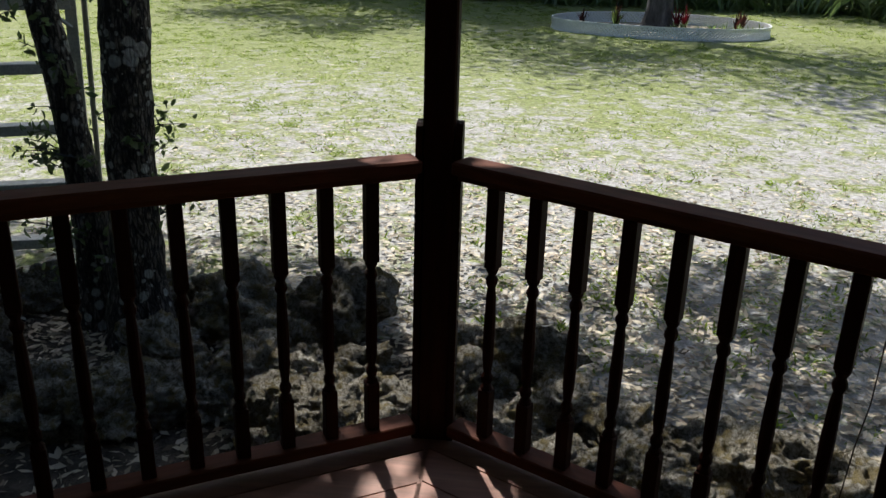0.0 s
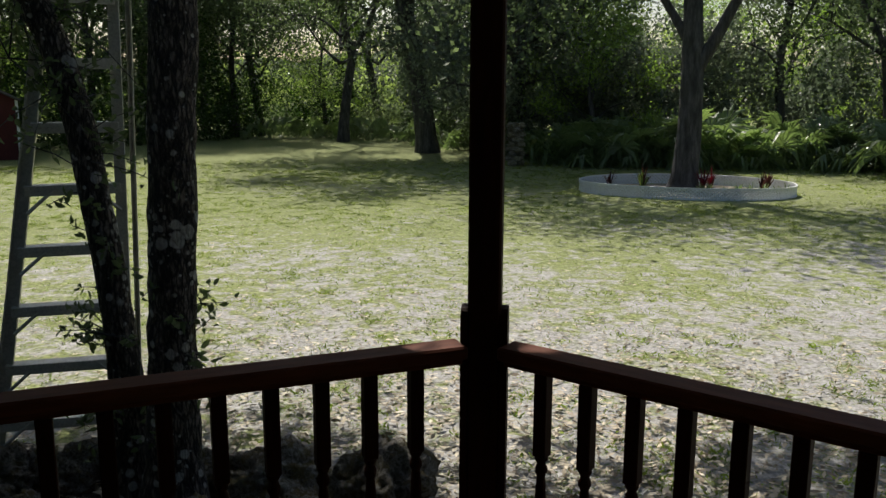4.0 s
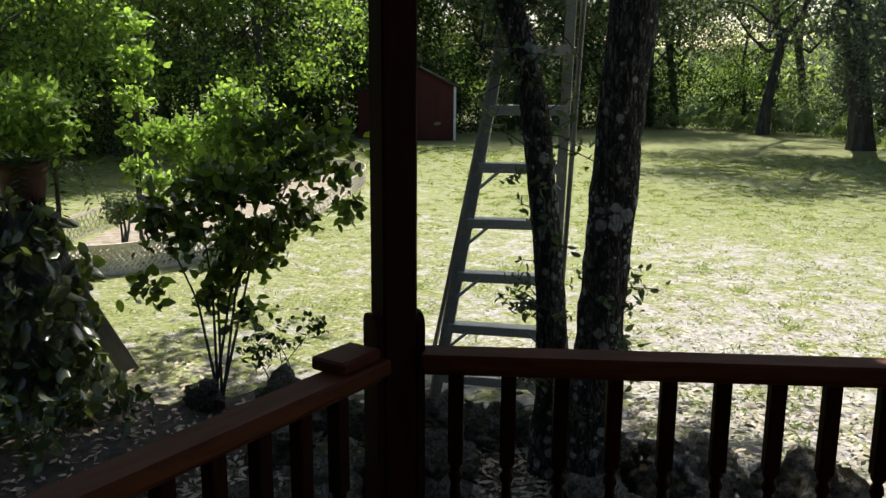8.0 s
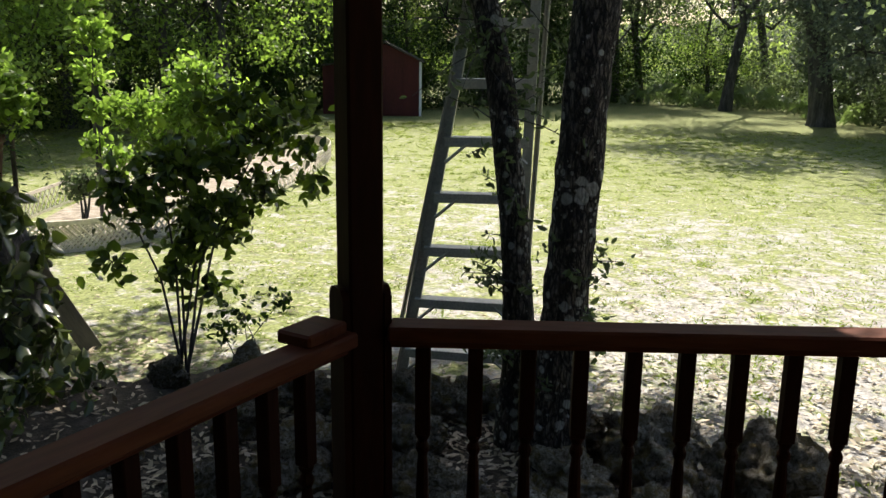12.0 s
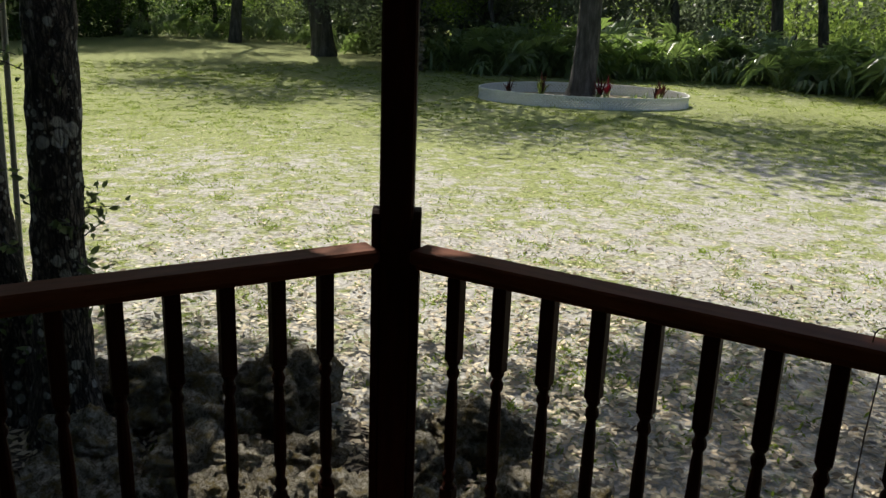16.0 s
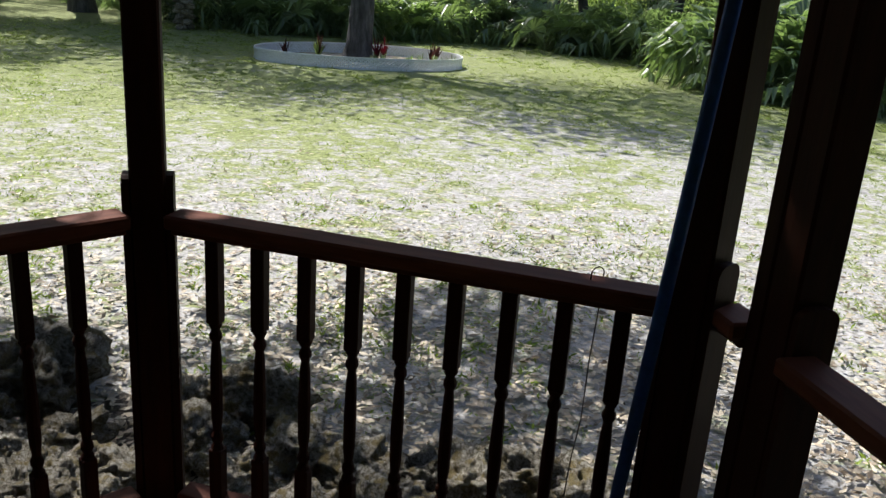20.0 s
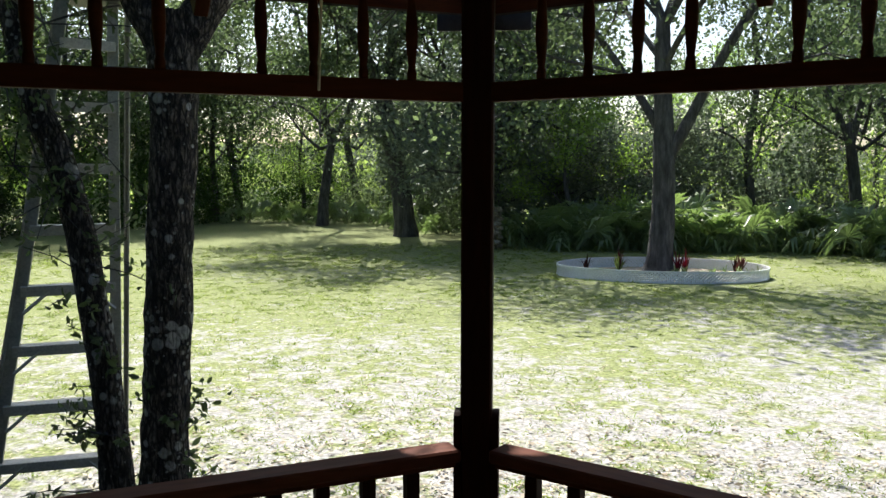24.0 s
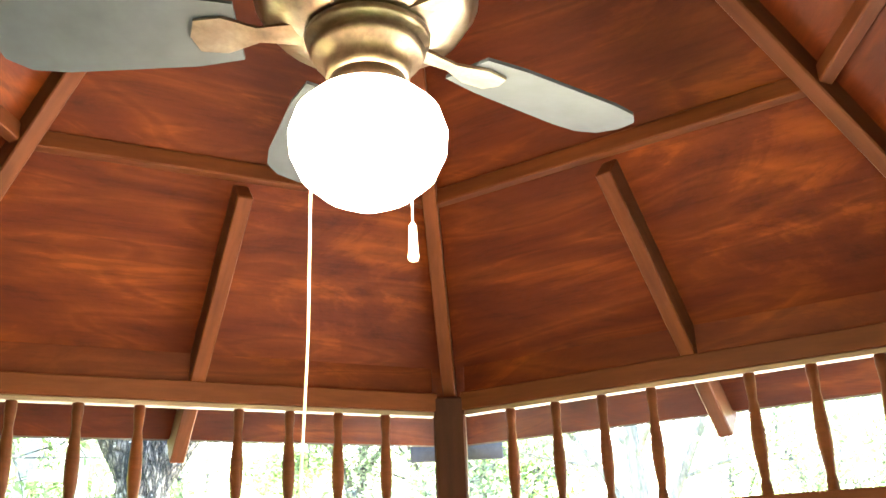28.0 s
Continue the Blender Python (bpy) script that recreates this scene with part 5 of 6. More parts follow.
thicket(LEAF_OAK, 16000, 36, 62, 2.5, 1.9, 0.13, 13, 0.0)
thicket(LEAF_OAK, 36000, 24, 62, 3.5, 5.0, 0.14, 5, 2.0, 0.05)
thicket(LEAF_GREY, 52000, -6, 9, 3.0, 6.0, 0.13, 12, 0.6, -0.08)
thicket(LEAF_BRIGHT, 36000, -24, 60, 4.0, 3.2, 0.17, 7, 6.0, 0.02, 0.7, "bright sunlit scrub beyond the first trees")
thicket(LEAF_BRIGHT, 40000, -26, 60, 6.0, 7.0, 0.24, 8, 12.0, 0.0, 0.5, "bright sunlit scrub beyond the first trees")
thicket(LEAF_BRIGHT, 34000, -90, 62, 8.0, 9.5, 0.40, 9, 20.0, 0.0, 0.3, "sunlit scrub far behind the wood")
thicket(LEAF_GREY, 48000, -13, 17, 3.5, 7.0, 0.19, 14, 3.0, -0.1, 0.8)
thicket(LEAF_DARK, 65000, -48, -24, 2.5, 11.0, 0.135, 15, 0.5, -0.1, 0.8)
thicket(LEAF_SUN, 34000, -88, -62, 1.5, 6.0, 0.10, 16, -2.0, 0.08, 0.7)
# unseen dark thicket added behind the gazebo to cut sky light
thicket(LEAF_DARK, 16000, 62, 270, 5.0, 6.0, 0.36, 10, 0.0, -0.3)


# unseen hedge, added behind the gazebo to keep sky light off its inside
def hedge():
    q = np.random.default_rng(9)
    n = 24000
    a = q.uniform(radians(95), radians(265), n)
    d = 4.2 + 1.6 * q.random(n)
    pts = np.stack([d * np.sin(a), d * np.cos(a), G + 5.2 * q.random(n)], 1)
    tagged(part("hedge", leaf_mesh("hedge", LEAF_DARK, pts, 0.30, seed=19, slim=0.7), None), "unseen dark hedge added behind the gazebo to block light", "hedge", kind="stuff")


hedge()


# distant wooded skyline closing the horizon
def skyline():
    k, vs, fs = 240, [], []
    for j, (d, f) in enumerate(((66, 0.0), (67, 0.55), (70, 0.9), (74, 1.0))):
        for i in range(k):
            a = 2 * math.pi * i / k
            h = 4.6 + 2.2 * noise.noise((6 * math.cos(a), 6 * math.sin(a), 2)) + 1.6 * noise.noise((22 * math.cos(a), 22 * math.sin(a), 5)) + 0.9 * noise.noise((60 * math.cos(a), 60 * math.sin(a), j))
            q = d + 2.0 * noise.noise((30 * math.cos(a), 30 * math.sin(a), 9 + j))
            vs.append((q * math.sin(a), q * math.cos(a), G - 0.8 + h * f))
    for j in range(3):
        fs += [(j * k + i, j * k + (i + 1) % k, (j + 1) * k + (i + 1) % k, (j + 1) * k + i) for i in range(k)]
    tagged(part("backdrop_woods", Mesh().add(vs, fs), FARWOOD, smooth=True), "distant green line of woods", "woods", kind="structure")


skyline()


# ---- saw palmettos ----
def frond_mesh(seed, tilt, droop):
    """Stalk and fan of stiff folded blades springing from one hub; tilt turns the fan on its stalk."""
    r = np.random.default_rng(seed)
    m = Mesh()
    m.tube([(0, 0, 0), (0.03, 0, 0.3), (0.10, 0, 0.62)], (0.010, 0.008, 0.006), 5)
    hub = Vector((0.10, 0, 0.62))
    up = Vector((math.sin(radians(tilt)), 0, math.cos(radians(tilt))))
    face = Vector((up.z, 0, -up.x))
    n = 14
    vs, fs = [tuple(hub)], []
    for i in range(n):
        a = radians(-112 + 224 * i / (n - 1) + r.normal() * 3)
        L = 0.46 * (1 - 0.15 * abs(i / (n - 1) - 0.5) * 2) * r.uniform(0.86, 1.08)
        d = (up * math.cos(a) + Vector((0, math.sin(a), 0)) + face * 0.12).normalized()
        s = d.cross(face).normalized() * 0.036
        fall = (face * 0.10 - up * 0.16) * droop * r.uniform(0.4, 1.5)
        mid, tip = hub + d * L * 0.58 + fall * 0.12, hub + d * L + fall
        o = len(vs)
        vs += [tuple(mid + s), tuple(tip), tuple(mid - s), tuple(mid - face * 0.014)]
        fs += [(0, o + 3, o), (o, o + 3, o + 1), (o + 1, o + 3, o + 2), (o + 2, o + 3, 0)]
    m.add(vs, fs)
    return m.mesh("frond", LEAF_PALM)


UPRIGHT = [frond_mesh(i, 12, 0.7) for i in range(3)]
HANGING = [frond_mesh(10 + i, -38, 1.6) for i in range(3)]


def palmetto(x, y, s, seed, fronds=15):
    r = np.random.default_rng(seed)
    th = thing("saw_palmetto", "clump of fan-leaved green saw palmetto at the lawn's edge", "palm", "saw palmettos", m=pose(x, y, float(fall(x, y))))
    for i in range(fronds):
        low = i % 5 > 2
        lean = r.uniform(42, 78) if low else r.uniform(2, 38)
        ob = part("frond", (HANGING if low else UPRIGHT)[i % 3], None, th, m=Matrix.Translation((r.normal() * 0.12, r.normal() * 0.12, 0)) @ Matrix.Rotation(r.uniform(0, 2 * math.pi), 4, "Z") @ pose(0, 0, 0, 0, lean, 0))
        k = s * r.uniform(0.75, 1.2)
        ob.scale = (k, k, k)


r = np.random.default_rng(55)
for i in range(66):
    deg = -2.5 + 37 * (i + r.uniform(0, 1)) / 66
    d = edge(deg) - 1.6 + r.uniform(-0.6, 1.8)
    palmetto(d * math.sin(radians(deg)), d * math.cos(radians(deg)), r.uniform(1.1, 1.9), 200 + i, 14)
for i, (x, y, s) in enumerate(((10.6, 17.9, 1.8), (11.2, 17.2, 1.9), (10.9, 16.6, 1.7), (11.6, 16.3, 2.0), (10.5, 18.8, 1.7), (12.0, 17.6, 2.1), (12.2, 15.6, 1.9), (11.5, 15.6, 1.6), (12.4, 16.6, 2.2), (12.6, 15.0, 1.9), (10.9, 18.3, 2.2), (11.5, 18.0, 2.4), (12.0, 16.9, 2.4), (12.7, 17.4, 2.5), (11.2, 16.9, 1.9), (12.3, 18.6, 2.5))):
    palmetto(x, y, s, 300 + i, 20)
for i in range(10):
    deg = -22 + 14 * i / 10
    d = edge(deg) - 0.5
    palmetto(d * math.sin(radians(deg)), d * math.cos(radians(deg)), 1.1, 330 + i, 10)


# ---- shed and far things ----
def shed():
    sh = thing("garden_shed", "small dark red gabled shed with white corner trim", "shed", m=pose(-19.3, 23.75, float(fall(-19.3, 23.75)), 0, 0, 36))
    w, d, e, pk = 2.62, 3.0, 1.92, 2.58
    part("wall", Mesh().prism([(-w / 2, 0), (w / 2, 0), (w / 2, e), (0, pk - 0.06), (-w / 2, e)], d, pose(0, d / 2, 0)), SHEDRED, sh)
    for s in (-1, 1):
        part("corner_trim", Mesh().box((0.09, 0.03, e), pose(s * (w / 2 - 0.03), -0.014, e / 2), 0.004), WHITE, sh)
        L = math.hypot(w / 2 + 0.12, (pk - e) * 1.1)
        a = math.degrees(math.atan2(pk - e, w / 2))
        part("roof_slope", Mesh().box((L, d + 0.3, 0.05), pose(s * (w / 4 + 0.03), d / 2, (e + pk) / 2 + 0.0, 0, s * a, 0), 0.006), SHINGLE, sh, "dark shingled slope")
        part("door_leaf", Mesh().box((0.62, 0.03, 1.7), pose(s * 0.32, -0.013, 0.9), 0.005), SHEDRED, sh)
    part("side_bay", Mesh().prism([(-0.95, 0), (0, 0), (0, e - 0.06), (-0.95, e - 0.22)], d - 0.6, pose(-w / 2, d / 2 + 0.3, 0)), SHEDRED, sh)
    part("side_roof", Mesh().box((1.06, d - 0.4, 0.04), pose(-w / 2 - 0.50, d / 2 + 0.3, e - 0.10, 0, -9.6, 0), 0.006), SHINGLE, sh, "dark shingled lean-to roof")


shed()


def far_shelter():
    sh = thing("lean_to", "low brown-roofed shelter half hidden among the trees", "shelter", m=pose(2.3, 32.0, float(fall(2.3, 32.0))))
    part("roof_sheet", Mesh().box((1.5, 1.6, 0.06), pose(0, 0, 2.25, 14), 0.01), TERRA, sh, "rust-brown roof sheet")
    for x in (-0.65, 0.65):
        part("support", Mesh().box((0.1, 0.1, 2.05), pose(x, -0.6, 1.0), 0.01), GREYWOOD, sh)
    part("back_wall", Mesh().box((1.4, 0.08, 2.2), pose(0, 0.6, 1.1), 0.01), SHEDRED, sh)


far_shelter()


def stone_mesh(seed):
    bm = bmesh.new()
    bmesh.ops.create_icosphere(bm, subdivisions=2, radius=1)
    for v in bm.verts:
        d = v.co.normalized()
        v.co = d * (0.95 + 0.4 * noise.noise(d * 1.6 + Vector((seed, 0, 0))))
    me = bpy.data.meshes.new("stone")
    bm.to_mesh(me)
    bm.free()
    me.materials.append(ROCK)
    return me


STONES = [stone_mesh(3 * i) for i in range(4)]


def cairn():
    th = thing("stone_pillar", "squat pillar of stacked grey stones at the wood's edge", "stone pillar", m=pose(-2.26, 25.9, float(fall(-2.26, 25.9))))
    r = np.random.default_rng(4)
    for i in range(9):
        for j in range(3):
            ob = part("stone", STONES[(i + j) % 4], None, th, m=pose(0.17 * math.cos(j * 2.1 + i), 0.17 * math.sin(j * 2.1 + i), 0.09 + 0.145 * i, 0, 0, 60 * i + 100 * j))
            ob.scale = (0.17, 0.15, 0.09)


cairn()

hv = thing("hive_box", "small grey wooden hive box on short legs", "box", m=pose(-19.0, 6.75, float(fall(-19.0, 6.75)), 0, 0, 65))
part("body", Mesh().box((0.46, 0.40, 0.28), pose(0, 0, 0.21), 0.01), GREYWOOD, hv)
part("lid", Mesh().box((0.50, 0.44, 0.05), pose(0, 0, 0.37), 0.01), GREYWOOD, hv)
for sx in (-1, 1):
    for sy in (-1, 1):
        part("leg", Mesh().box((0.05, 0.05, 0.08), pose(sx * 0.18, sy * 0.15, 0.035), 0.004), GREYWOOD, hv)
bd = tagged(part("plank", Mesh().box((1.5, 0.25, 0.04), pose(-16.0, 6.6, float(fall(-16.0, 6.6)) + 0.18, 0, 4, 60), 0.006), GREYWOOD), "pale weathered plank lying on the grass", "plank")

# ---- long lattice bed and its shrubs ----
bed2 = thing("flower_bed", "long sandy bed edged in cream plastic lattice", "flower bed")
BED2_TURN = math.atan2(10.9, -6.6)
lattice_ring(-11.45, 9.2, 6.2, 1.40, 0.34, bed2, 200, BED2_TURN, CREAM, 0.011, 0.8)
mound(-11.45, 9.2, 6.1, 1.36, MULCH, bed2, turn=BED2_TURN)


def shrub(name, label, x, y, z0, stems, balls, n, leaf, mat, seed, stem_r=0.012, category="shrub"):
    """Stems from the base into clumps of leaves; balls of (x, y, z, radius) from the base."""
    r = np.random.default_rng(seed)
    th = thing(name, label, category, m=pose(x, y, z0))
    for i in range(stems):
        b = balls[i % len(balls)]
        e = Vector(b[:3])
        s = Vector((r.normal() * 0.03, r.normal() * 0.03, -0.03))
        part("stem", Mesh().tube([tuple(s), tuple(s.lerp(e, 0.55) * 0.5 + Vector((s.x, s.y, e.z * 0.55)) * 0.5 + Vector(r.normal(size=3)) * 0.03), tuple(e)], (stem_r, stem_r * 0.7, stem_r * 0.35), 6), BARK, th)
    tw, pts = Mesh(), []
    for bx, by, bz, br in balls:
        c = np.array((bx, by, bz))
        k = max(4, int(n * br ** 2 / sum(q[3] ** 2 for q in balls)))
        for _ in range(max(3, k // 14)):
            d = r.normal(size=3)
            d /= np.linalg.norm(d)
            d[2] = d[2] * 0.75 + 0.15
            e = c + d * br * r.uniform(0.6, 1.1)
            tw.tube([tuple(c), tuple((c + e) / 2 + r.normal(size=3) * 0.02), tuple(e)], (stem_r * 0.35, stem_r * 0.25, stem_r * 0.12), 4)
            for f in r.uniform(0.25, 1.08, 14):
                pts.append(c + (e - c) * f + r.normal(size=3) * leaf * 0.6)
    tagged(part("twig", tw, BARK, th), kind="stuff")
    tagged(part("foliage", leaf_mesh("foliage", mat, pts, r.uniform(0.7, 1.25, len(pts)) * leaf, seed=seed, slim=0.62, oval=True), None, th), kind="stuff")
    return th


shrub("bed_shrub", "rounded bright green shrub in the lattice bed", -8.43, 6.02, float(fall(-8.43, 6.02)) + 0.1, 5, ((0, 0, 1.2, 0.45), (-0.25, -0.42, 1.2, 0.40), (0.35, 0.5, 1.25, 0.42), (0.1, 0.15, 1.65, 0.40), (-0.1, -0.2, 0.85, 0.35), (0.25, 0.4, 0.85, 0.35)), 5200, 0.075, LEAF_SUN, 401)
shrub("sapling", "slender sapling with pale green leaves", -9.25, 5.42, float(fall(-9.25, 5.42)) + 0.05, 3, ((0.05, 0, 2.2, 0.26), (-0.1, 0.05, 1.75, 0.2), (0.12, -0.05, 1.35, 0.2), (-0.1, 0, 0.95, 0.2), (0.0, 0, 2.65, 0.18), (0.15, 0.15, 0.75, 0.18)), 950, 0.10, LEAF_SUN, 402, 0.016)
shrub("small_tree", "small forked shrub in pale mulch", -8.6, 4.74, float(fall(-8.6, 4.74)) + 0.05, 4, ((0, 0, 0.55, 0.26), (-0.22, 0.1, 0.5, 0.2), (0.25, -0.05, 0.6, 0.2)), 700, 0.06, LEAF_OAK, 403, 0.02)
for i in range(4):
    a = 0.6 + 0.4 * i
    tagged(part("stick", Mesh().tube([(-8.9 + 0.2 * i, 4.2 + 0.1 * i, G - 0.15), (-9.0 + 0.25 * i, 4.0 + 0.12 * i, G + 0.10)], 0.014, 6), BARK), "short grey stick standing in the mulch", "stick")

# ---- vine-covered stump, pot and plank ----
stump = thing("vine_stump", "old stump smothered in large-leaved glossy vine", "stump", m=pose(0.063, 0.125, -0.04))
part("trunk", tapered([(-5.25, 1.70, G - 0.1), (-5.32, 1.72, 0.0), (-5.40, 1.80, 0.4), (-5.43, 1.84, 0.70)], (0.42, 0.36, 0.26, 0.20), 14, 0.2, 3), BARK, stump, smooth=True)
q = np.random.default_rng(31)
pts = []
for n, c, rad in ((130, (-5.26, 1.66, 0.66), (0.26, 0.30, 0.20)), (210, (-5.16, 1.60, 0.36), (0.40, 0.48, 0.30)), (250, (-5.08, 1.50, 0.02), (0.48, 0.50, 0.34)), (210, (-4.85, 1.42, -0.24), (0.55, 0.58, 0.24)), (120, (-5.30, 1.12, 0.22), (0.30, 0.38, 0.34)), (90, (-4.9, 0.98, -0.16), (0.45, 0.42, 0.28)), (70, (-5.0, 0.5, 0.0), (0.4, 0.4, 0.4))):
    pts.append(ball_points(n, c, rad, int(q.integers(1000)), 0.80))
pts = np.concatenate(pts)
pts = pts[pts[:, 2] > G + 0.02]
aim = np.tile((0.62, -0.30, -0.45), (len(pts), 1))
tagged(part("vine", leaf_mesh("vine", LEAF_VINE, pts, q.uniform(0.10, 0.165, len(pts)), aim, 0.62, 0.58, 0.25, 12, 0.9, True), None, stump, "large glossy dark green vine leaves"), kind="stuff")
runners = Mesh()
for i in range(16):
    u, v = q.uniform(-5.5, -4.5), q.uniform(0.3, 1.9)
    runners.tube([(-5.2, 1.5, 0.1), ((u - 5.2) / 2, (v + 1.5) / 2, q.uniform(0.1, 0.5)), (u, v, q.uniform(-0.3, 0.4))], (0.006, 0.005, 0.002), 4)
tagged(part("runner", runners, BARK, stump), kind="stuff")
pot = thing("plant_pot", "terracotta pot with a leafy shrub on the stump", "plant pot", m=pose(-5.367, 1.965, 0.66))
part("bowl", Mesh().lathe([(0.09, 0), (0.12, 0.03), (0.145, 0.22), (0.15, 0.27), (0.165, 0.28), (0.165, 0.33), (0.145, 0.33), (0.13, 0.25)], 20), TERRA, pot, smooth=True)
part("soil", Mesh().lathe([(0.14, 0.26), (0.02, 0.29)], 16), MULCH, pot)
pts = np.concatenate([ball_points(900, (0.0, 0.03, 0.62), (0.30, 0.32, 0.24), 5, 0.35), ball_points(220, (0.1, 0.20, 0.50), (0.18, 0.20, 0.16), 6, 0.3), ball_points(220, (-0.05, -0.18, 0.52), (0.18, 0.20, 0.16), 7, 0.3)])
tagged(part("foliage", leaf_mesh("foliage", LEAF_SUN, pts, q.uniform(0.05, 0.085, len(pts)), seed=3, slim=0.55, oval=True), None, pot), kind="stuff")
tagged(part("blossom", leaf_mesh("blossom", LEAF_RED, ball_points(40, (0.14, -0.02, 0.06), (0.07, 0.10, 0.07), 3, 0.2), 0.06, seed=6, slim=0.4, oval=True), None, pot, "orange-red blossom spilling from the pot"), kind="stuff")
fp, fa = [], []
for i in range(12):
    a = 2 * math.pi * i / 12
    p = [(0.1 * math.cos(a), 0.1 * math.sin(a), 0.32), (0.26 * math.cos(a), 0.26 * math.sin(a), 0.38), (0.40 * math.cos(a), 0.40 * math.sin(a), 0.22), (0.45 * math.cos(a), 0.45 * math.sin(a), 0.02)]
    part("fern_stalk", Mesh().tube(p, (0.004, 0.003, 0.002, 0.001), 4), LEAF_DARK, pot)
    for k in range(34):
        f = k / 33 * 2.99
        j = int(f)
        c = Vector(p[j]).lerp(Vector(p[j + 1]), f - j)
        fp.append(tuple(c))
        fa.append((-math.sin(a) * (1 if k % 2 else -1), math.cos(a) * (1 if k % 2 else -1), -0.3))
tagged(part("fern_leaf", leaf_mesh("fern_leaf", LEAF_DARK, fp, 0.06, fa, 0.2, 0.25, 0.1, 4), None, pot), kind="stuff")
tagged(part("leaning_plank", Mesh().box((0.035, 0.13, 0.80), None, 0.005), GREYWOOD, m=Matrix.Translation((-5.03, 2.22, -0.12)) @ look((0, 0, 0), (0.14, 0.28, -0.62))), "weathered grey board leaning on the stump", "plank")
tagged(part("thin_post", Mesh().tube([(-5.26, 2.12, G - 0.1), (-5.29, 2.15, 1.0)], 0.016, 8), WIRE), "thin dark iron post beside the pot", "post")

# ---- shrub outside the railing ----
shrub("rose_bush", "leggy shrub with dark rounded leaves on bare stems", -3.95, 2.35, G, 6, ((-0.18, -0.25, 1.15, 0.20), (0.08, 0.10, 1.30, 0.22), (0.33, 0.36, 1.42, 0.18), (-0.05, -0.06, 1.25, 0.22), (0.2, 0.24, 1.35, 0.20), (0.44, 0.48, 1.55, 0.17), (0.1, 0.1, 1.05, 0.18), (-0.1, -0.12, 1.0, 0.17), (0.52, 0.56, 1.62, 0.12), (0.3, 0.33, 1.65, 0.16), (0.15, 0.2, 1.6, 0.16), (0.52, 0.55, 1.35, 0.10), (0.55, 0.58, 1.15, 0.09), (-0.22, -0.3, 0.75, 0.10), (0.2, 0.25, 0.85, 0.10), (0.03, 0.05, 0.7, 0.08), (0.1, 0.12, 0.55, 0.07), (0.05, 0.05, 0.85, 0.19), (0.34, 0.38, 1.1, 0.18), (0.22, 0.26, 0.98, 0.17), (-0.05, 0.0, 0.6, 0.12)), 1900, 0.078, LEAF_ROSE, 410, 0.010)
shrub("weed", "low sprawling weed with small leaves", -3.72, 2.62, G, 4, ((0, 0, 0.35, 0.2), (0.2, 0.1, 0.45, 0.14), (-0.15, -0.05, 0.25, 0.12)), 160, 0.05, LEAF_DARK, 411, 0.005)
shrub("weed", "low leafy vine sprawling by the railing", -4.6, 0.6, G, 4, ((0, 0, 0.5, 0.35), (0.2, -0.3, 0.35, 0.3), (-0.3, 0.2, 0.6, 0.3)), 420, 0.085, LEAF_VINE, 412, 0.008)
shrub("weed", "dark glossy vine trailing over the leaf litter", -4.35, 1.35, G, 4, ((0, 0, 0.12, 0.35), (0.4, -0.2, 0.10, 0.30), (-0.3, 0.4, 0.15, 0.30), (0.3, 0.45, 0.08, 0.25), (0.1, -0.5, 0.12, 0.3)), 300, 0.085, LEAF_VINE, 413, 0.006)

# ---- things at the gazebo ----
tagged(part("blue_pole", Mesh().tube([(1.045, 0.68, 0.0), (1.105, 0.645, 1.0), (1.165, 0.61, 2.08)], 0.0155, 14), BLUE, smooth=True, m=HOUSE), "long blue pole leaning against the gazebo post", "pole")
wire = [(1.005, 0.818, 0.897), (1.007, 0.818, 0.925), (1.014, 0.818, 0.933), (1.022, 0.818, 0.936), (1.031, 0.818, 0.933), (1.038, 0.82, 0.924), (1.046, 0.838, 0.910), (1.053, 0.856, 0.88), (1.053, 0.856, 0.80), (1.048, 0.858, 0.68), (1.047, 0.858, 0.52), (1.036, 0.863, 0.40), (1.024, 0.87, 0.1), (1.0, 0.88, -0.2)]
tagged(part("wire_hook", Mesh().tube(wire, 0.0017, 6), WIRE, smooth=True, m=HOUSE), "thin rusty wire hooked over the handrail", "wire")


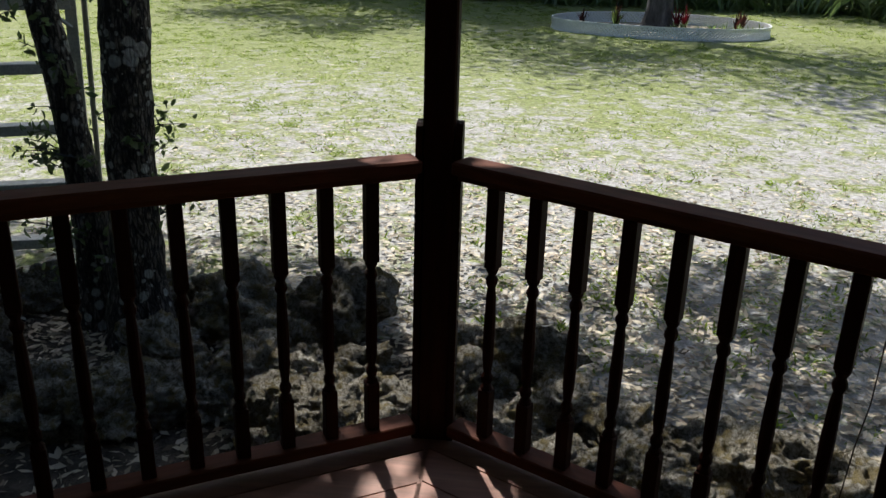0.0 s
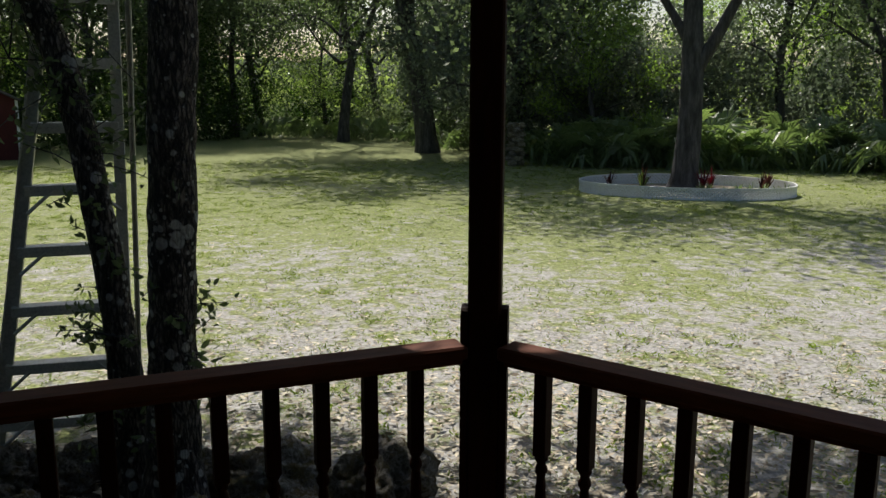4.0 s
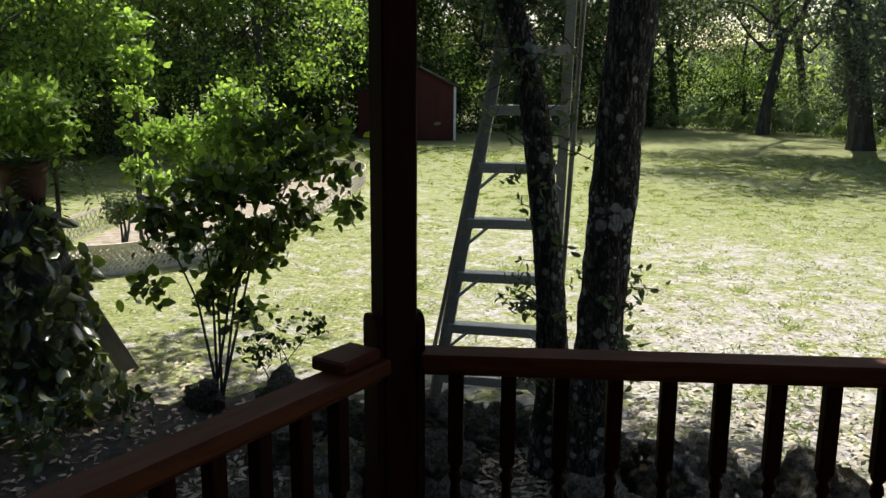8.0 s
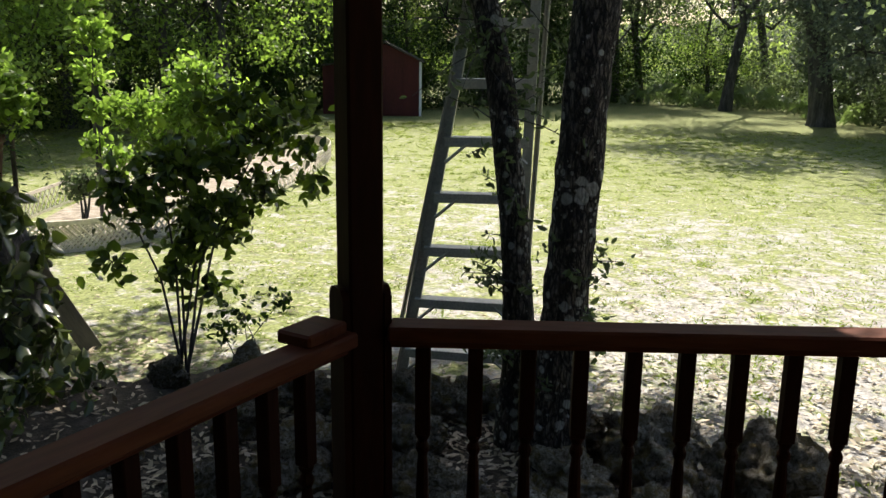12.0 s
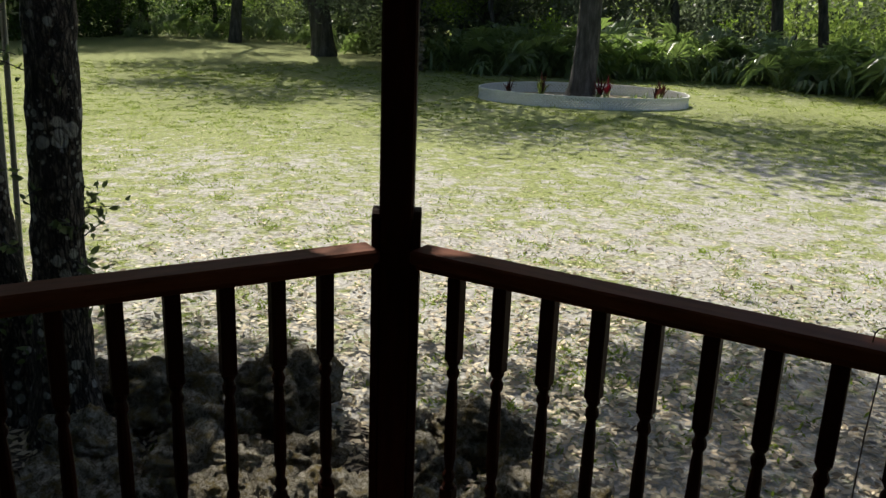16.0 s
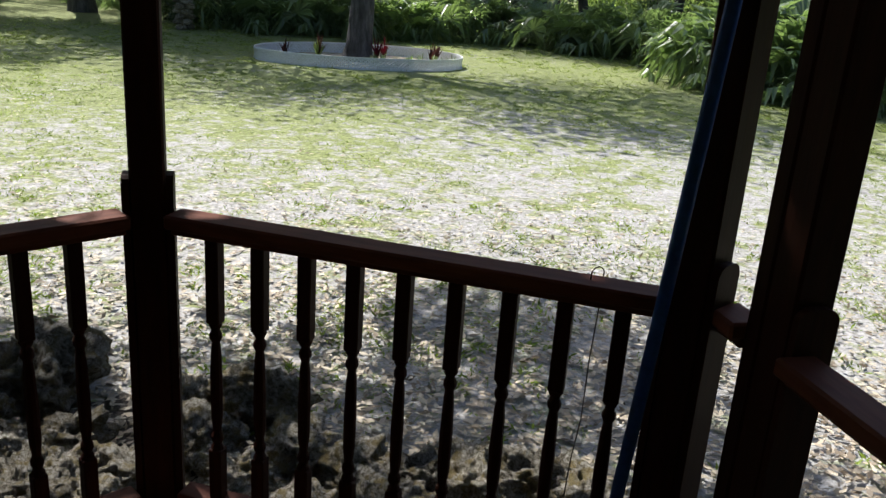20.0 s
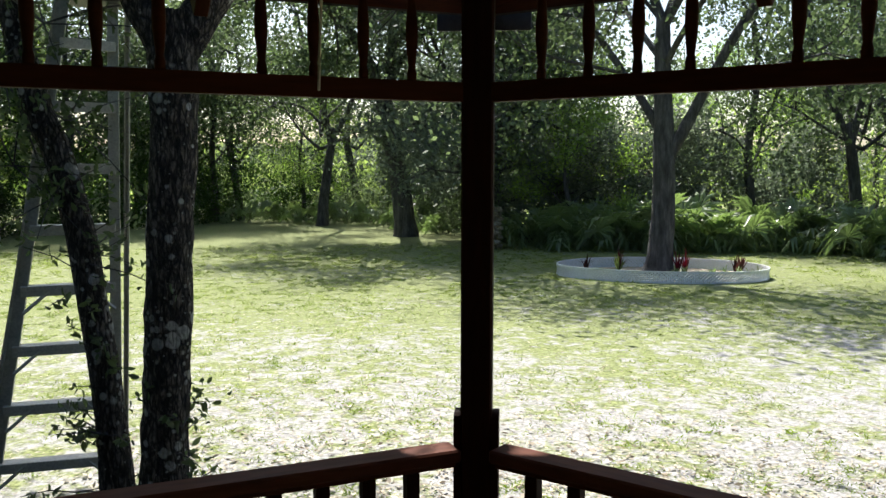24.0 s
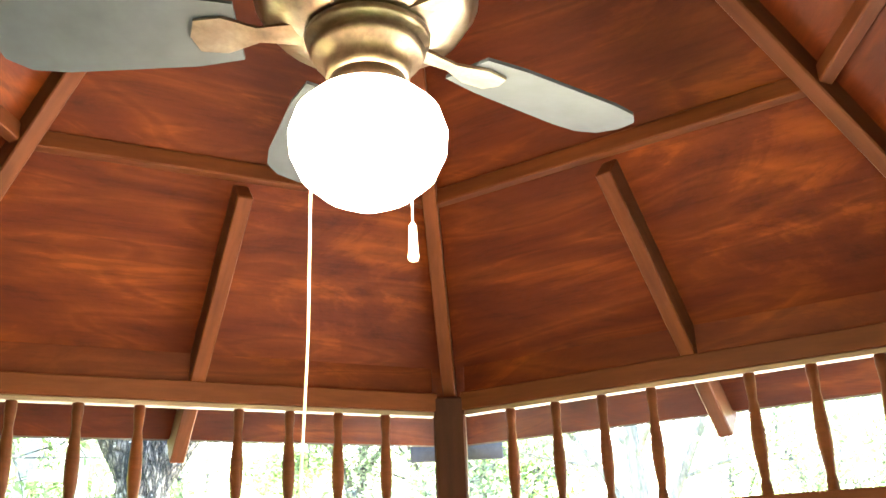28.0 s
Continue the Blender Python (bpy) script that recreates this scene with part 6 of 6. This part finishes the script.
# ---- lawn growth and fallen leaves ----
def growth():
    q = np.random.default_rng(17)
    n = 19000
    a = q.uniform(radians(-85), radians(62), n)
    d = 2.2 + 26 * q.random(n) ** 0.8
    x, y = d * np.sin(a), d * np.cos(a) - 0.5
    patch = np.array([noise.noise((u * 0.55, v * 0.55, 3)) + 0.7 * noise.noise((u * 2.1, v * 2.1, 7)) for u, v in zip(x, y)])
    keep = patch + 0.022 * d - 0.20 + q.normal(size=n) * 0.10 > 0
    x, y, d = x[keep], y[keep], d[keep]
    k = 26
    c = np.stack([x, y, fall(x, y)], 1)
    pts = np.repeat(c, k, 0) + q.normal(size=(len(c) * k, 3)) * (0.05, 0.05, 0)
    pts[:, 2] = fall(pts[:, 0], pts[:, 1]) - 0.003
    size = np.repeat((0.020 + 0.0016 * d) * q.uniform(0.6, 1.4, len(d)), k) * q.uniform(0.6, 1.6, len(pts))
    aim = q.normal(size=(len(pts), 3)) * (1.0, 1.0, 0.1) + (0, 0, 0.34)
    tagged(part("grass", leaf_mesh("grass", GRASS, pts, size, aim, 0.15, 0.16, 0.1, 21), None), "tufts of thin lawn grass", "grass", kind="stuff")
    # taller weeds near the gazebo
    pts, aim, size = [], [], []
    for j in range(850):
        u, v = (q.uniform(-2.5, 4.5), q.uniform(1.9, 6.5)) if 50 < j < 150 else (q.normal(0.7, 0.8), q.normal(3.2, 0.6)) if j < 51 else (q.uniform(-7.0, 9.0), q.uniform(3.5, 16.0))
        w = q.uniform(0.03, 0.08) if j < 150 else q.uniform(0.04, 0.16)
        for _ in range(26 if j < 150 else 34):
            pts.append((u + q.normal() * w, v + q.normal() * w, float(fall(u, v))))
            aim.append((q.normal(), q.normal(), 0.75))
            size.append(q.uniform(0.02, 0.06) if j < 150 else q.uniform(0.02, 0.042))
    tagged(part("weed_tuft", leaf_mesh("weed_tuft", WEED, pts, np.array(size), np.array(aim), 0.1, 0.26, 0.1, 22), None), "bright green weed tufts in sand", "grass", kind="stuff")
    n = 36000
    u, v = q.normal(0.1, 2.7, n), np.abs(q.normal(0, 2.4, n)) + 0.3
    keep = (np.hypot(u, v) > 1.5) & (v < 9) & (u > -3.2)
    n = 2600
    u, v = np.append(u[keep], q.uniform(-5.2, -2.0, n)), np.append(v[keep], q.uniform(0.2, 2.9, n))
    keep = np.hypot(u, v) > 1.6
    u, v = u[keep], v[keep]
    pts = np.stack([u, v, fall(u, v) + 0.012 + 0.016 * q.random(len(u))], 1)
    aim = q.normal(size=(len(u), 3)) * (1, 1, 0.12)
    tagged(part("leaf_litter", leaf_mesh("leaf_litter", DRYLEAF, pts, q.uniform(0.03, 0.075, len(u)), aim, 0.05, 0.42, 0.2, 23, 0.30), None), "dry brown oak leaves scattered on sand", "leaf litter", kind="stuff")
    n = 22000
    a = q.uniform(radians(-85), radians(60), n)
    d = 3 + 12 * q.random(n)
    pts = np.stack([d * np.sin(a), d * np.cos(a), fall(d * np.sin(a), d * np.cos(a)) + 0.008], 1)
    aim = q.normal(size=(n, 3)) * (1, 1, 0.1)
    tagged(part("straw", leaf_mesh("straw", DRYLEAF, pts, q.uniform(0.025, 0.065, n), aim, 0.05, 0.3, 0.2, 24, 0.25), None), "dead grass and small leaves over the lawn", "straw", kind="stuff")


growth()
